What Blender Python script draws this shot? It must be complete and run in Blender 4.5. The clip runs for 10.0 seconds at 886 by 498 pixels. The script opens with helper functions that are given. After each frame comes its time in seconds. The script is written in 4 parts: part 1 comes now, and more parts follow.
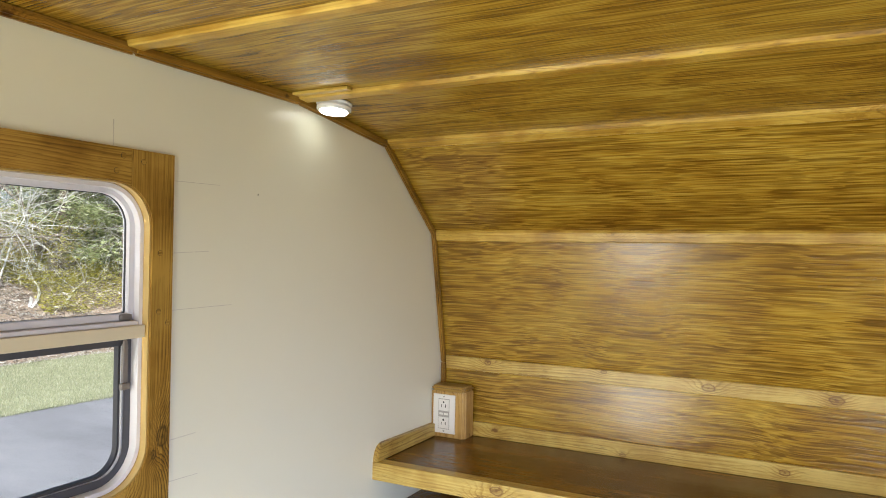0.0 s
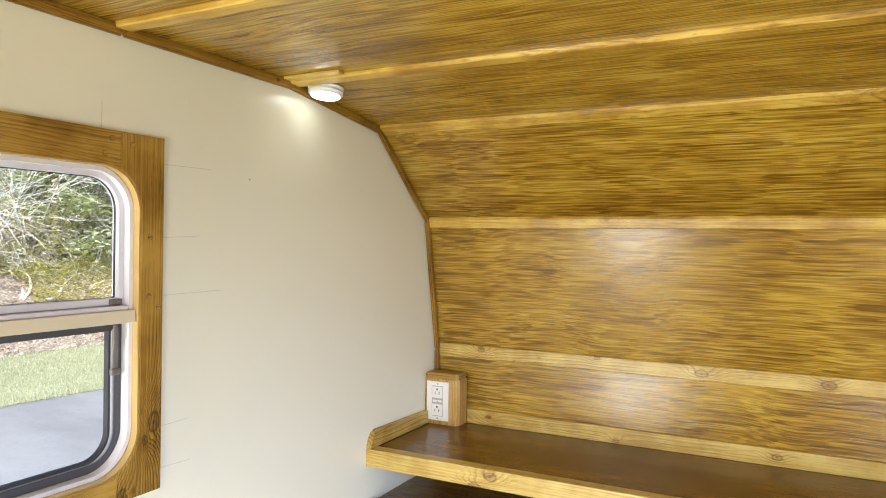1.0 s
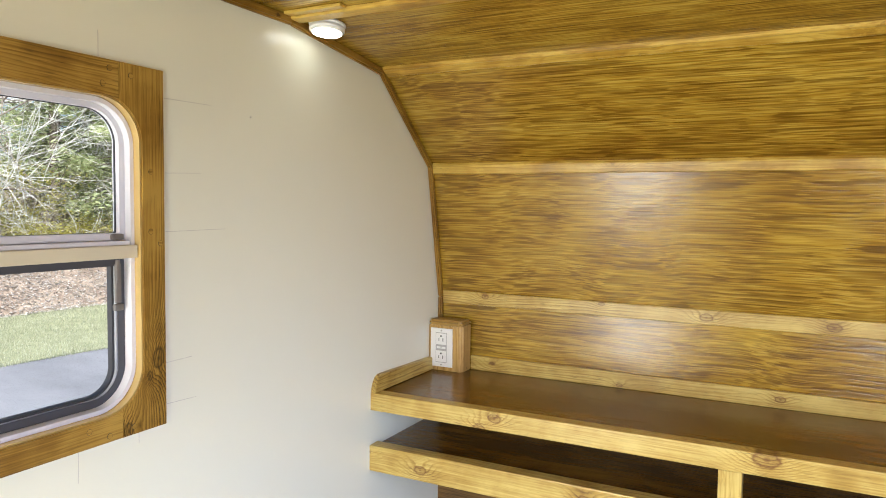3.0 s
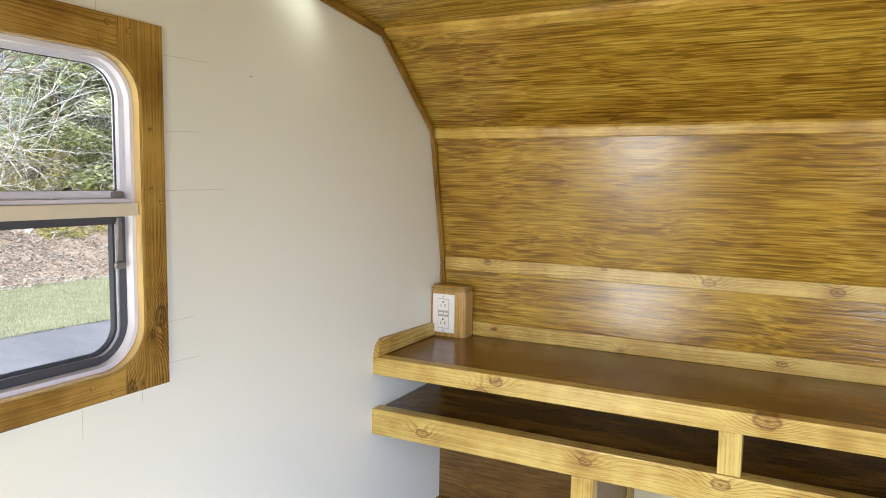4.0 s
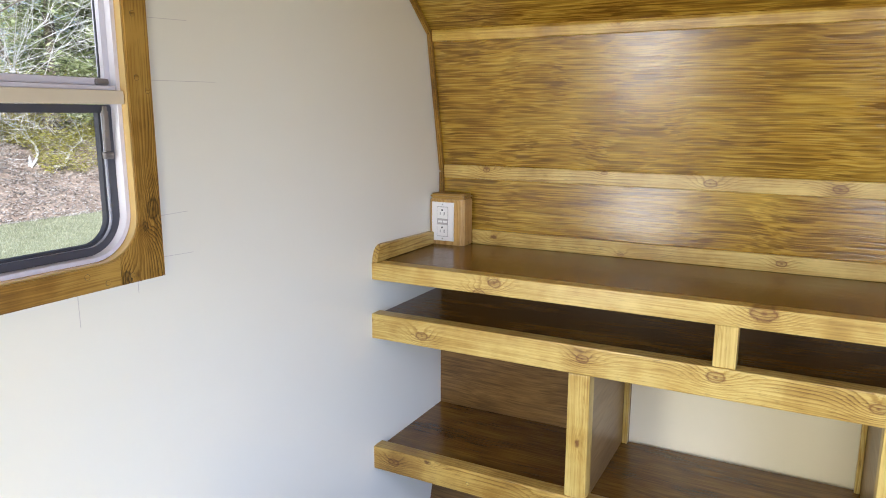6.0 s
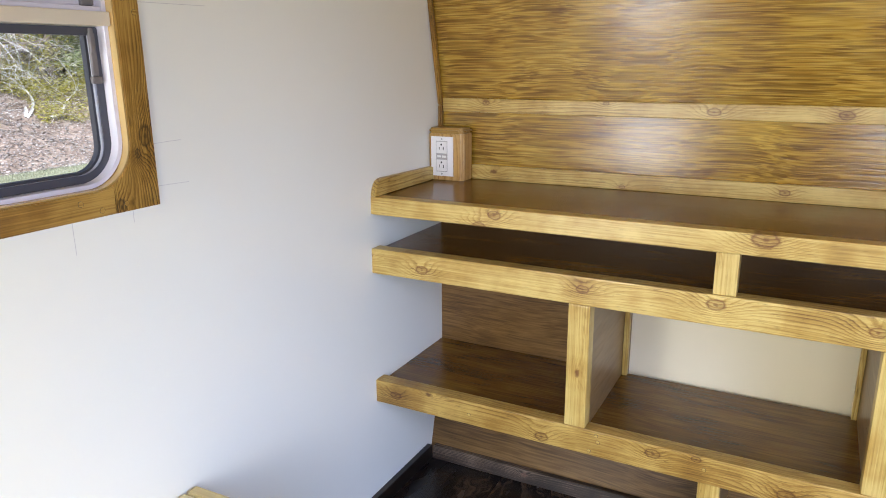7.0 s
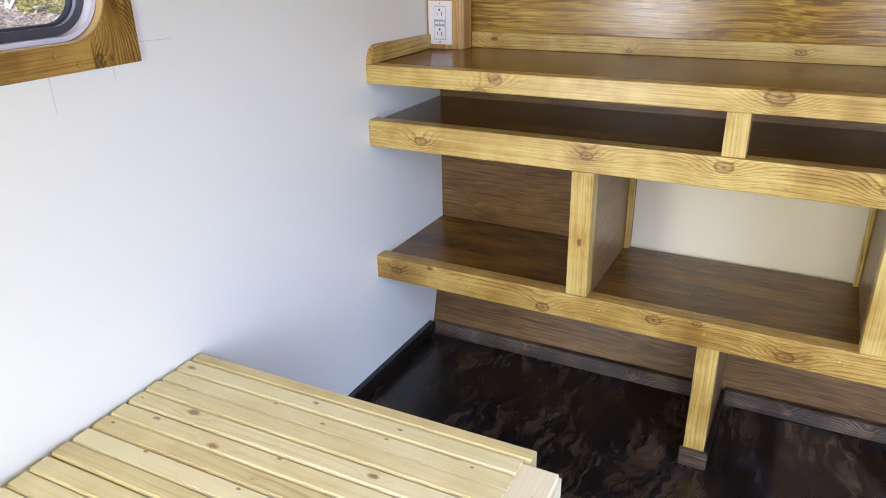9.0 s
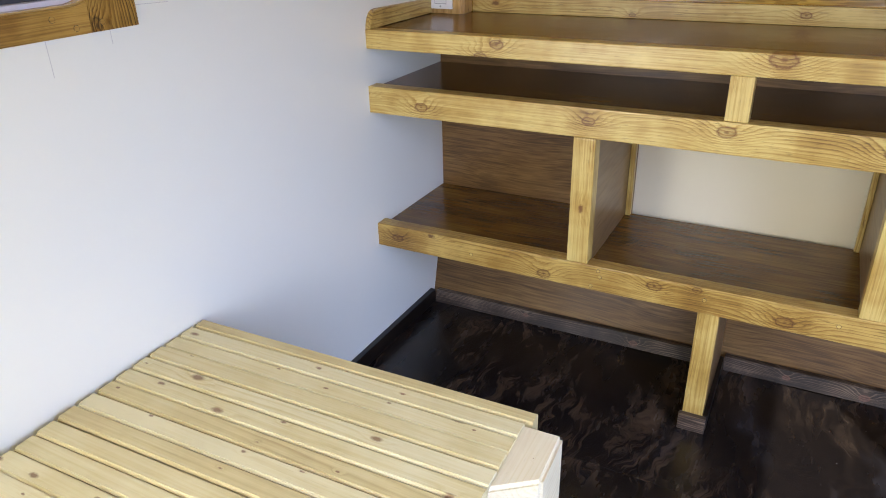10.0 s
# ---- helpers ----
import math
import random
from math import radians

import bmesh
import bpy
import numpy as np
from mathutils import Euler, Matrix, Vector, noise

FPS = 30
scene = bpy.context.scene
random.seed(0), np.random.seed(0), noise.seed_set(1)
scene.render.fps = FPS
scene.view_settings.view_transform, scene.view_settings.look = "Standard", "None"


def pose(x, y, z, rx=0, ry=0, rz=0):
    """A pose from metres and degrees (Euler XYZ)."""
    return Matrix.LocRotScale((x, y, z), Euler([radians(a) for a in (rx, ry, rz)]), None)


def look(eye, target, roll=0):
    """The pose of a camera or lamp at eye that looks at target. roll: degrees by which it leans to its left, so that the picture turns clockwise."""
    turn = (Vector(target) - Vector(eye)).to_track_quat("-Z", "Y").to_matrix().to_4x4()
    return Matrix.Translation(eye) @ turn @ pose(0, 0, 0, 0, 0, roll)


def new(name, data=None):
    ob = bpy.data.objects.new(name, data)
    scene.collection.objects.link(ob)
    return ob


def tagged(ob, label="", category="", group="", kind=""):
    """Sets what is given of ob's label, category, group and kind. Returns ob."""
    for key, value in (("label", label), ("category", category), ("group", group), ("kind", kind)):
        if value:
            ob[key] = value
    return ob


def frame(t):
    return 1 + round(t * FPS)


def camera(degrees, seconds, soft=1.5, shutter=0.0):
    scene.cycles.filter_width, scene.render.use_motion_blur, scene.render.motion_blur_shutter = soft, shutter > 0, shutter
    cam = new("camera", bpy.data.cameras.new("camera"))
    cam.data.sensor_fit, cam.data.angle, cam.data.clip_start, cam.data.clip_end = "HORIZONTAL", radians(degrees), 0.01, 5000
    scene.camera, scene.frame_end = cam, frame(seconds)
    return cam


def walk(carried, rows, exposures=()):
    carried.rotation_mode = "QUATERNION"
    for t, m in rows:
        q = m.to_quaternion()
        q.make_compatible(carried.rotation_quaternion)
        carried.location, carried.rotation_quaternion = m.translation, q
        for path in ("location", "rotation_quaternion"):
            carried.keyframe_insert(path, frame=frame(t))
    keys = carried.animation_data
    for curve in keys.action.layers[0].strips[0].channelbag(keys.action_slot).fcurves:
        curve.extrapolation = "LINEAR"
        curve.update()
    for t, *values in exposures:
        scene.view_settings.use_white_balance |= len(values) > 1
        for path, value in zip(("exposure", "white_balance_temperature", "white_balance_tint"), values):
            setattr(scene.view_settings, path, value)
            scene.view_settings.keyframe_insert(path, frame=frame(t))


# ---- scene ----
cam = camera(64.7, 10.0, soft=1.0)
PATH = [
    (0, (0.989, -1.874, 1.437), (0.055, -0.106, 1.446), 1.0),
    (0.5, (0.988, -1.87, 1.431), (0.065, -0.096, 1.435), 0.9),
    (1, (0.987, -1.867, 1.424), (0.069, -0.09, 1.409), 0.9),
    (1.5, (0.985, -1.863, 1.411), (0.069, -0.086, 1.373), 0.8),
    (2, (0.983, -1.861, 1.402), (0.067, -0.084, 1.336), 0.7),
    (2.5, (0.978, -1.859, 1.39), (0.061, -0.083, 1.298), 0.7),
    (4, (0.973, -1.853, 1.351), (0.053, -0.088, 1.157), 0.9),
    (4.5, (0.975, -1.852, 1.336), (0.054, -0.092, 1.102), 0.8),
    (5, (0.981, -1.852, 1.318), (0.059, -0.099, 1.039), 0.7),
    (6.5, (0.99, -1.834, 1.254), (0.074, -0.113, 0.807), -0.1),
    (7, (0.992, -1.833, 1.234), (0.082, -0.13, 0.711), -0.4),
    (7.5, (0.996, -1.832, 1.213), (0.095, -0.149, 0.615), -0.5),
    (8, (0.992, -1.829, 1.191), (0.103, -0.169, 0.516), -0.7),
    (8.5, (0.99, -1.821, 1.177), (0.11, -0.186, 0.434), -1.0),
    (9, (0.986, -1.818, 1.164), (0.116, -0.205, 0.363), -1.2),
    (9.5, (0.984, -1.823, 1.159), (0.124, -0.227, 0.314), -1.4),
    (10, (0.985, -1.822, 1.156), (0.13, -0.241, 0.279), -1.4),
]
WEST_W, EAST_W, REAR_W, LENS_W = 33.0, 11.5, 12.0, 5.0
# the clip's camera adapts: seconds, stops, kelvin, tint
EXPOSURES = [(0.0, 0.48, 6150, 5), (1.0, 0.86, 6100, 5), (2.5, 0.76, 6050, 6), (4.5, 0.58, 5850, 8), (6.5, 0.54, 5600, 12), (7.5, 0.54, 5500, 14), (8.0, 0.72, 5450, 14), (10.0, 0.34, 5450, 15)]
walk(cam, [(t, look(eye, aim, roll)) for t, eye, aim, roll in PATH], EXPOSURES)

# ---- light ----
REAR = -3.05  # inside of the rear wall
SUN_EL, SUN_AZ = radians(44), radians(146)
world = bpy.data.worlds.new("sky")
scene.world = world
world.use_nodes = True
sky = world.node_tree.nodes.new("ShaderNodeTexSky")
sky.sky_type, sky.sun_disc = "NISHITA", False
sky.dust_density, sky.air_density = 4.0, 0.8
sky.sun_elevation, sky.sun_rotation = SUN_EL, SUN_AZ
world.node_tree.links.new(sky.outputs["Color"], world.node_tree.nodes["Background"].inputs["Color"])
world.node_tree.nodes["Background"].inputs["Strength"].default_value = 0.15

sun = new("sun", bpy.data.lights.new("sun", "SUN"))
sun.data.energy, sun.data.angle, sun.data.color = 5.0, radians(0.6), (1.0, 0.95, 0.87)
sun_dir = Vector((math.sin(SUN_AZ) * math.cos(SUN_EL), math.cos(SUN_AZ) * math.cos(SUN_EL), math.sin(SUN_EL)))
sun.matrix_basis = look(sun_dir * 30, (0, 0, 0))


def opening_light(name, at, to, wide, high, watts, colour, spread=180):
    """An area lamp set in a wall opening, in place of daylight."""
    ob = new(name, bpy.data.lights.new(name, "AREA"))
    ob.data.shape, ob.data.size, ob.data.size_y = "RECTANGLE", wide, high
    ob.data.energy, ob.data.color, ob.data.spread = watts, colour, radians(spread)
    ob.matrix_basis = look(at, to)
    return ob


opening_light("west_doorway_daylight", (0.012, -2.42, 0.84), (1.3, -1.05, 0.72), 0.62, 1.40, WEST_W, (1.0, 0.96, 0.86))
# added bluish fill aimed low, cools the lower part of the white wall
opening_light("east_fill_light", (1.93, -1.60, 0.84), (0.0, -0.75, -0.55), 0.62, 1.40, EAST_W, (0.52, 0.63, 1.0), 104)
# added lamp at an invented rear opening, brightens the front wall's right side
opening_light("rear_fill_light", (1.50, REAR + 0.012, 1.05), (1.35, 0.0, 0.85), 0.56, 0.80, REAR_W, (1.0, 0.96, 0.86))


# ---- materials ----
class Graph:
    """Short names for shader nodes."""

    def __init__(self, name):
        self.mat = bpy.data.materials.new(name)
        self.mat.use_nodes = True
        self.tree = self.mat.node_tree
        self.bsdf = self.tree.nodes["Principled BSDF"]

    def add(self, kind, **inputs):
        node = self.tree.nodes.new(kind)
        for key, value in inputs.items():
            self.put(node.inputs[key.replace("_", " ")], value)
        return node

    def put(self, socket, value):
        if isinstance(value, bpy.types.NodeSocket):
            self.tree.links.new(value, socket)
        elif hasattr(value, "__len__") and len(value) == 3 and socket.type == "RGBA":
            socket.default_value = (*value, 1)
        else:
            socket.default_value = value

    def math(self, op, a, b=0.0, clamp=False):
        node = self.tree.nodes.new("ShaderNodeMath")
        node.operation, node.use_clamp = op, clamp
        self.put(node.inputs[0], a), self.put(node.inputs[1], b)
        return node.outputs[0]

    def vec(self, op, a, b):
        node = self.tree.nodes.new("ShaderNodeVectorMath")
        node.operation = op
        self.put(node.inputs[0], a), self.put(node.inputs[1], b)
        return node.outputs["Value"] if op in ("LENGTH", "DISTANCE") else node.outputs[0]

    def place(self, own=0.0):
        """The place in the world, shifted at random for each object."""
        p = self.add("ShaderNodeNewGeometry").outputs["Position"]
        if own:
            r = self.add("ShaderNodeObjectInfo").outputs["Random"]
            comb = self.add("ShaderNodeCombineXYZ", X=self.math("MULTIPLY", r, own), Y=self.math("MULTIPLY", r, own * 0.37), Z=self.math("MULTIPLY", r, own * 0.71))
            p = self.vec("ADD", p, comb.outputs[0])
        return p

    def noise(self, p, scale, detail=3.0, rough=0.55):
        """Noise at a scale of its own along each axis."""
        if hasattr(scale, "__len__"):
            p, scale = self.vec("MULTIPLY", p, scale), 1.0
        return self.add("ShaderNodeTexNoise", Vector=p, Scale=scale, Detail=detail, Roughness=rough).outputs["Fac"]

    def ramp(self, fac, stops):
        node = self.add("ShaderNodeValToRGB", Fac=fac)
        els = node.color_ramp.elements
        while len(els) < len(stops):
            els.new(0.5)
        for el, (at, colour) in zip(els, stops):
            el.position, el.color = at, (*colour, 1) if hasattr(colour, "__len__") else (colour, colour, colour, 1)
        return node.outputs["Color"]

    def mix(self, fac, a, b, blend="MIX"):
        node = self.tree.nodes.new("ShaderNodeMix")
        node.data_type, node.blend_type = "RGBA", blend
        self.put(node.inputs[0], fac), self.put(node.inputs[6], a), self.put(node.inputs[7], b)
        return node.outputs[2]

    def bump(self, height, strength=0.2, distance=0.002):
        self.put(self.bsdf.inputs["Normal"], self.add("ShaderNodeBump", Height=height, Strength=strength, Distance=distance).outputs[0])

    def done(self, colour, rough, metal=0.0, spec=0.5, coat=0.0):
        for key, value in (("Base Color", colour), ("Roughness", rough), ("Metallic", metal), ("Specular IOR Level", spec), ("Coat Weight", coat)):
            self.put(self.bsdf.inputs[key], value)
        return self.mat


def plywood(name, dark, mid, light, rough=0.3, along="x", lines=1.0, line_scale=(6.0, 300), cloud=1.0):
    """Stained, varnished plywood: soft clouds of stain under many short dark grain lines."""
    g = Graph(name)
    p = g.place(0.0)

    def k(a, c):
        return (a, c, c) if along == "x" else (c, a, c)

    bend = g.noise(p, k(2.2, 3.0), 2, 0.5)
    off = g.math("MULTIPLY", g.math("SUBTRACT", bend, 0.5), 0.05)
    p2 = g.vec("ADD", p, g.add("ShaderNodeCombineXYZ", X=0.0 if along == "x" else off, Y=off if along == "x" else 0.0, Z=off).outputs[0])
    broad = g.noise(p, k(1.6, 5.0), 3, 0.55)
    blotch = g.noise(p, k(5, 13), 3, 0.5)
    fine = g.noise(p2, k(9, 260), 1, 0.5)
    f = g.math("ADD", g.math("MULTIPLY", broad, 0.50 * cloud), g.math("MULTIPLY", blotch, 0.60 * cloud))
    f = g.math("ADD", f, g.math("MULTIPLY", fine, 0.55))
    f = g.math("SUBTRACT", f, 0.55 * cloud - 0.250)
    col = g.ramp(f, [(0.30, dark), (0.5, mid), (0.72, light)])
    # grain lines gather where the stain went in deeper
    where = g.ramp(g.math("ADD", g.math("MULTIPLY", blotch, 0.6), g.math("MULTIPLY", g.noise(p, k(3.0, 14), 3, 0.6), 0.4)), [(0.42, 1.0), (0.62, 0.6)])
    deep = [c * 0.62 for c in dark]
    height = fine
    for scale, low, most in ((line_scale, 0.50, 0.55), ((line_scale[0] * 0.8, line_scale[1] * 0.62), 0.60, 0.70)):
        line = g.ramp(g.noise(p2, k(*scale), 0.0, 0.5), [(low, 0.0), (low + 0.06, 1.0)])
        col = g.mix(g.math("MULTIPLY", g.math("MULTIPLY", line, where), most * lines), col, deep)
        height = g.math("SUBTRACT", height, g.math("MULTIPLY", line, 0.5 * lines))
    g.bump(height, 0.15, 0.0012)
    r = g.math("ADD", rough - 0.06, g.math("MULTIPLY", g.noise(p, k(6, 60), 3), 0.14))
    return g.done(col, r, spec=0.5)


def pine(name, dark, mid, light, axis="x", across="z", knots=(), rough=0.33, rings=120.0, own=0.0, wild=0.25, grain=0.40, knot=0.075, cells=(5.5, 11), heart=0.8, coarse=1.0):
    """Pine with growth bands that run along an axis and bend round knots at given places (along, across, radius)."""
    g = Graph(name)
    p = g.place(own)
    sep = g.add("ShaderNodeSeparateXYZ", Vector=p)
    letter = {"x": 0, "y": 1, "z": 2}
    other = [c for c in "xyz" if c not in (axis, across)][0]
    u, v, w = (sep.outputs[letter[c]] for c in (axis, across, other))
    flow = g.add("ShaderNodeCombineXYZ", X=g.math("MULTIPLY", u, 1.5), Y=g.math("MULTIPLY", v, 9), Z=g.math("MULTIPLY", w, 9)).outputs[0]
    warp = g.noise(flow, 1.0, 3, 0.5)
    band = g.math("ADD", g.math("ADD", v, g.math("MULTIPLY", w, 0.7)), g.math("MULTIPLY", warp, 0.085))
    spots, near = None, None
    for at, level, radius in knots:
        c = g.add("ShaderNodeCombineXYZ", X=g.math("MULTIPLY", g.math("SUBTRACT", u, at), 0.62), Y=g.math("SUBTRACT", v, level)).outputs[0]
        d = g.math("MULTIPLY", g.vec("LENGTH", c, c), 1 / radius)
        d = g.math("ADD", d, g.math("MULTIPLY", g.math("SUBTRACT", g.noise(p, 110, 3), 0.5), 0.45))
        hump = g.math("POWER", 2.718, g.math("MULTIPLY", g.math("MULTIPLY", d, d), -0.16))
        band = g.math("ADD", band, g.math("MULTIPLY", hump, radius * 2.6))
        near = g.math("MAXIMUM", near, hump) if near else hump
        spot = g.ramp(d, [(0.0, 0.95), (0.16, 0.75), (0.3, 0.3), (0.62, 0.42), (0.76, 0.95), (0.86, 0.5), (1.0, 0.0)])
        spots = g.math("MAXIMUM", spots, spot) if spots else spot
    # small chance knots
    cell = g.add("ShaderNodeTexVoronoi", Vector=g.add("ShaderNodeCombineXYZ", X=g.math("MULTIPLY", u, cells[0]), Y=g.math("MULTIPLY", v, cells[1])).outputs[0], Scale=1.0)
    cell.voronoi_dimensions = "2D"
    d = g.math("ADD", cell.outputs["Distance"], g.math("MULTIPLY", g.math("SUBTRACT", g.noise(p, 150, 2), 0.5), 0.07))
    chance = g.add("ShaderNodeSeparateColor", Color=cell.outputs["Color"])
    pick = g.math("GREATER_THAN", chance.outputs[0], 1 - wild)
    d = g.math("MULTIPLY", d, g.math("ADD", 0.65, g.math("MULTIPLY", chance.outputs[1], 2.0)))
    hump = g.math("MULTIPLY", g.math("POWER", 2.718, g.math("MULTIPLY", g.math("MULTIPLY", d, d), -28.0)), pick)
    band = g.math("ADD", band, g.math("MULTIPLY", hump, 0.02))
    small = g.math("MULTIPLY", g.ramp(d, [(knot * 0.45, 1.0), (knot, 0.0)]), pick)
    spots = g.math("MAXIMUM", spots, small) if spots else small
    wave = g.math("FRACT", g.math("MULTIPLY", band, rings))
    ring = g.ramp(wave, [(0.0, 0.0), (0.50, 0.22), (0.82, 1.0), (1.0, 0.0)])
    show = g.ramp(g.noise(flow, 0.8, 2), [(0.42, 0.12), (0.70, 0.9)])
    if near:
        show = g.math("MAXIMUM", show, g.math("MULTIPLY", near, 0.9, True))
    ring = g.math("MULTIPLY", ring, show)
    streak = g.noise(g.add("ShaderNodeCombineXYZ", X=g.math("MULTIPLY", u, 4), Y=g.math("MULTIPLY", v, 260), Z=g.math("MULTIPLY", w, 260)).outputs[0], 1.0, 4, 0.6)
    tone = g.noise(p, 9, 3, 0.55)
    f = g.math("ADD", g.math("MULTIPLY", ring, grain), g.math("MULTIPLY", streak, 0.30 + 0.32 * coarse))
    f = g.math("SUBTRACT", f, 0.16 * coarse - 0.06)
    if own:
        f = g.math("ADD", f, g.math("MULTIPLY", g.math("SUBTRACT", g.add("ShaderNodeObjectInfo").outputs["Random"], 0.5), 0.30))
    f = g.math("ADD", f, g.math("MULTIPLY", g.math("SUBTRACT", tone, 0.5), 0.35 + 0.4 * coarse))
    col = g.ramp(f, [(0.10, light), (0.33, mid), (0.66, dark)])
    dash = g.ramp(g.noise(g.add("ShaderNodeCombineXYZ", X=g.math("MULTIPLY", u, 38), Y=g.math("MULTIPLY", v, 380), Z=g.math("MULTIPLY", w, 380)).outputs[0], 1.0, 2), [(0.60, 0.0), (0.70, 1.0)])
    col = g.mix(g.math("MULTIPLY", g.math("MULTIPLY", dash, g.math("ADD", show, 0.25)), 0.6 * coarse), col, [c * 0.5 for c in dark])
    col = g.mix(g.math("MULTIPLY", spots, 0.85), col, [dark[0] * heart, dark[1] * heart * 0.62, dark[2] * heart * 0.62])
    g.bump(g.math("ADD", ring, g.math("MULTIPLY", streak, 1.5)), 0.12, 0.001)
    return g.done(col, g.math("ADD", rough - 0.05, g.math("MULTIPLY", streak, 0.12)), spec=0.5)


def painted(name, colour, rough, scale=14, relief=0.05, vary=0.04, metal=0.0):
    """Paint or metal with faint unevenness."""
    g = Graph(name)
    p = g.place()
    n = g.noise(p, scale, 4)
    big = g.noise(p, 2.3, 3)
    col = g.mix(g.math("ADD", g.math("MULTIPLY", n, 0.5), g.math("MULTIPLY", big, 0.5)), [c * (1 - vary) for c in colour], [min(1, c * (1 + vary)) for c in colour])
    g.bump(g.math("ADD", g.noise(p, scale * 12, 2), g.math("MULTIPLY", big, 3)), relief, 0.002)
    return g.done(col, g.math("ADD", rough - 0.05, g.math("MULTIPLY", n, 0.1)), metal)


PLY = plywood("golden_stained_plywood", (0.170, 0.076, 0.007), (0.375, 0.216, 0.021), (0.55, 0.37, 0.054), 0.19, cloud=0.8)
# browner stain, with shade inside the shelves darkened into its colour
PLY_LOW = plywood("brown_stained_shaded_plywood", (0.085, 0.041, 0.009), (0.185, 0.098, 0.025), (0.27, 0.155, 0.045), 0.33, lines=0.6)
SHELF_PLY = plywood("brown_stained_shelf_plywood", (0.058, 0.021, 0.002), (0.140, 0.060, 0.006), (0.235, 0.115, 0.015), 0.20, lines=0.28, line_scale=(2.8, 90))
SIDE_PLY = plywood("divider_plywood", (0.12, 0.065, 0.02), (0.20, 0.118, 0.042), (0.27, 0.17, 0.065), 0.30, along="y", lines=0.35)
GOLD = ((0.15, 0.068, 0.010), (0.43, 0.272, 0.055), (0.62, 0.465, 0.140))
AMBER = ((0.10, 0.042, 0.005), (0.31, 0.175, 0.030), (0.52, 0.35, 0.085))
BROWN = ((0.05, 0.019, 0.002), (0.23, 0.118, 0.016), (0.43, 0.26, 0.052))
TOP_EDGE = pine("worktop_edge_pine", *GOLD, knots=[(0.305, 0.852, 0.012), (0.345, 0.882, 0.012), (0.925, 0.889, 0.019)], wild=0.1)
MID_EDGE = pine("middle_shelf_edge_pine", *GOLD, knots=[(0.15, 0.722, 0.013), (0.565, 0.734, 0.011), (0.846, 0.743, 0.014), (1.135, 0.734, 0.012)], wild=0.1)
LOW_EDGE = pine("lower_shelf_edge_pine", *AMBER, knots=[(0.063, 0.356, 0.012), (0.48, 0.343, 0.013), (0.745, 0.370, 0.013), (0.838, 0.382, 0.008), (1.02, 0.348, 0.014)], wild=0.1)
POST = pine("post_pine", *GOLD, axis="z", across="x", wild=0.3)
BATTEN = pine("batten_pine", *GOLD, knots=[(0.495, 1.121, 0.006), (0.761, 1.106, 0.012), (1.044, 1.106, 0.012), (0.152, 1.115, 0.008)], wild=0.15)
SEAM = pine("seam_batten_pine", (0.10, 0.042, 0.004), (0.40, 0.225, 0.026), (0.62, 0.42, 0.08), axis="x", across="y", wild=0.35, rings=200)
SPLASH = pine("backsplash_pine", *GOLD, knots=[(0.937, 0.921, 0.009), (0.549, 0.906, 0.006)], wild=0.2)
SIDE_SPLASH = pine("side_splash_pine", *GOLD, axis="y", across="z", wild=0.2)
EDGE_TRIM = pine("edge_trim_pine", (0.06, 0.024, 0.002), (0.23, 0.112, 0.011), (0.37, 0.20, 0.03), axis="y", across="z", wild=0.4, rings=220)
FRAME_V = pine("window_stile_pine", *BROWN, axis="z", across="y", knots=[(1.117, -1.044, 0.013), (1.008, -1.104, 0.010), (1.09, -1.062, 0.006)], wild=0.08, rings=190, grain=0.62, heart=0.3)
FRAME_H = pine("window_rail_pine", *BROWN, axis="y", across="z", wild=0.15, rings=200, grain=0.58, heart=0.5)
BOX_V = pine("outlet_box_pine", (0.20, 0.09, 0.015), (0.42, 0.24, 0.06), (0.58, 0.38, 0.13), axis="z", across="y", wild=0.2)
BOX_CAP = pine("outlet_cap_pine", *BROWN, axis="x", across="y", wild=0.0)
SLAT = pine("pale_pine_slat", (0.40, 0.285, 0.10), (0.60, 0.49, 0.215), (0.69, 0.60, 0.32), axis="x", across="y", own=7.3, rough=0.42, wild=0.8, rings=55, grain=0.26, knot=0.10, cells=(9, 18), heart=0.45, coarse=0.25)
BLOCK = pine("pale_pine_block", (0.50, 0.37, 0.16), (0.68, 0.57, 0.32), (0.75, 0.66, 0.43), axis="y", across="x", rough=0.45, wild=0.5, grain=0.2, knot=0.08, cells=(16, 22), heart=0.5, coarse=0.25)
DARK_BOARD = pine("black_stained_pine", (0.30, 0.22, 0.14), (0.055, 0.037, 0.024), (0.016, 0.011, 0.009), axis="x", across="z", rough=0.36, wild=0.35, rings=170, grain=0.46, knots=[(0.33, 0.028, 0.006), (0.66, 0.022, 0.008), (1.06, 0.030, 0.007), (1.24, 0.026, 0.009)], heart=0.7)
DARK_BOARD_Y = pine("black_stained_pine_side", (0.035, 0.024, 0.015), (0.012, 0.008, 0.005), (0.006, 0.004, 0.003), axis="y", across="z", rough=0.3, wild=0.2)
PLUG = pine("wood_plug", *BROWN, axis="y", across="z", wild=0.0)
PLUG_GOLD = pine("golden_wood_plug", *GOLD, wild=0.0)
WHITE = painted("glossy_white_wall_paint", (0.83, 0.81, 0.66), 0.24, scale=5, relief=0.035, vary=0.02)
HATCH = painted("cream_white_panel", (0.82, 0.72, 0.47), 0.4, vary=0.03)
ALU = painted("white_window_aluminium", (0.62, 0.60, 0.64), 0.35, vary=0.06)
CREAM = painted("cream_window_bar", (0.62, 0.55, 0.40), 0.38, vary=0.06)
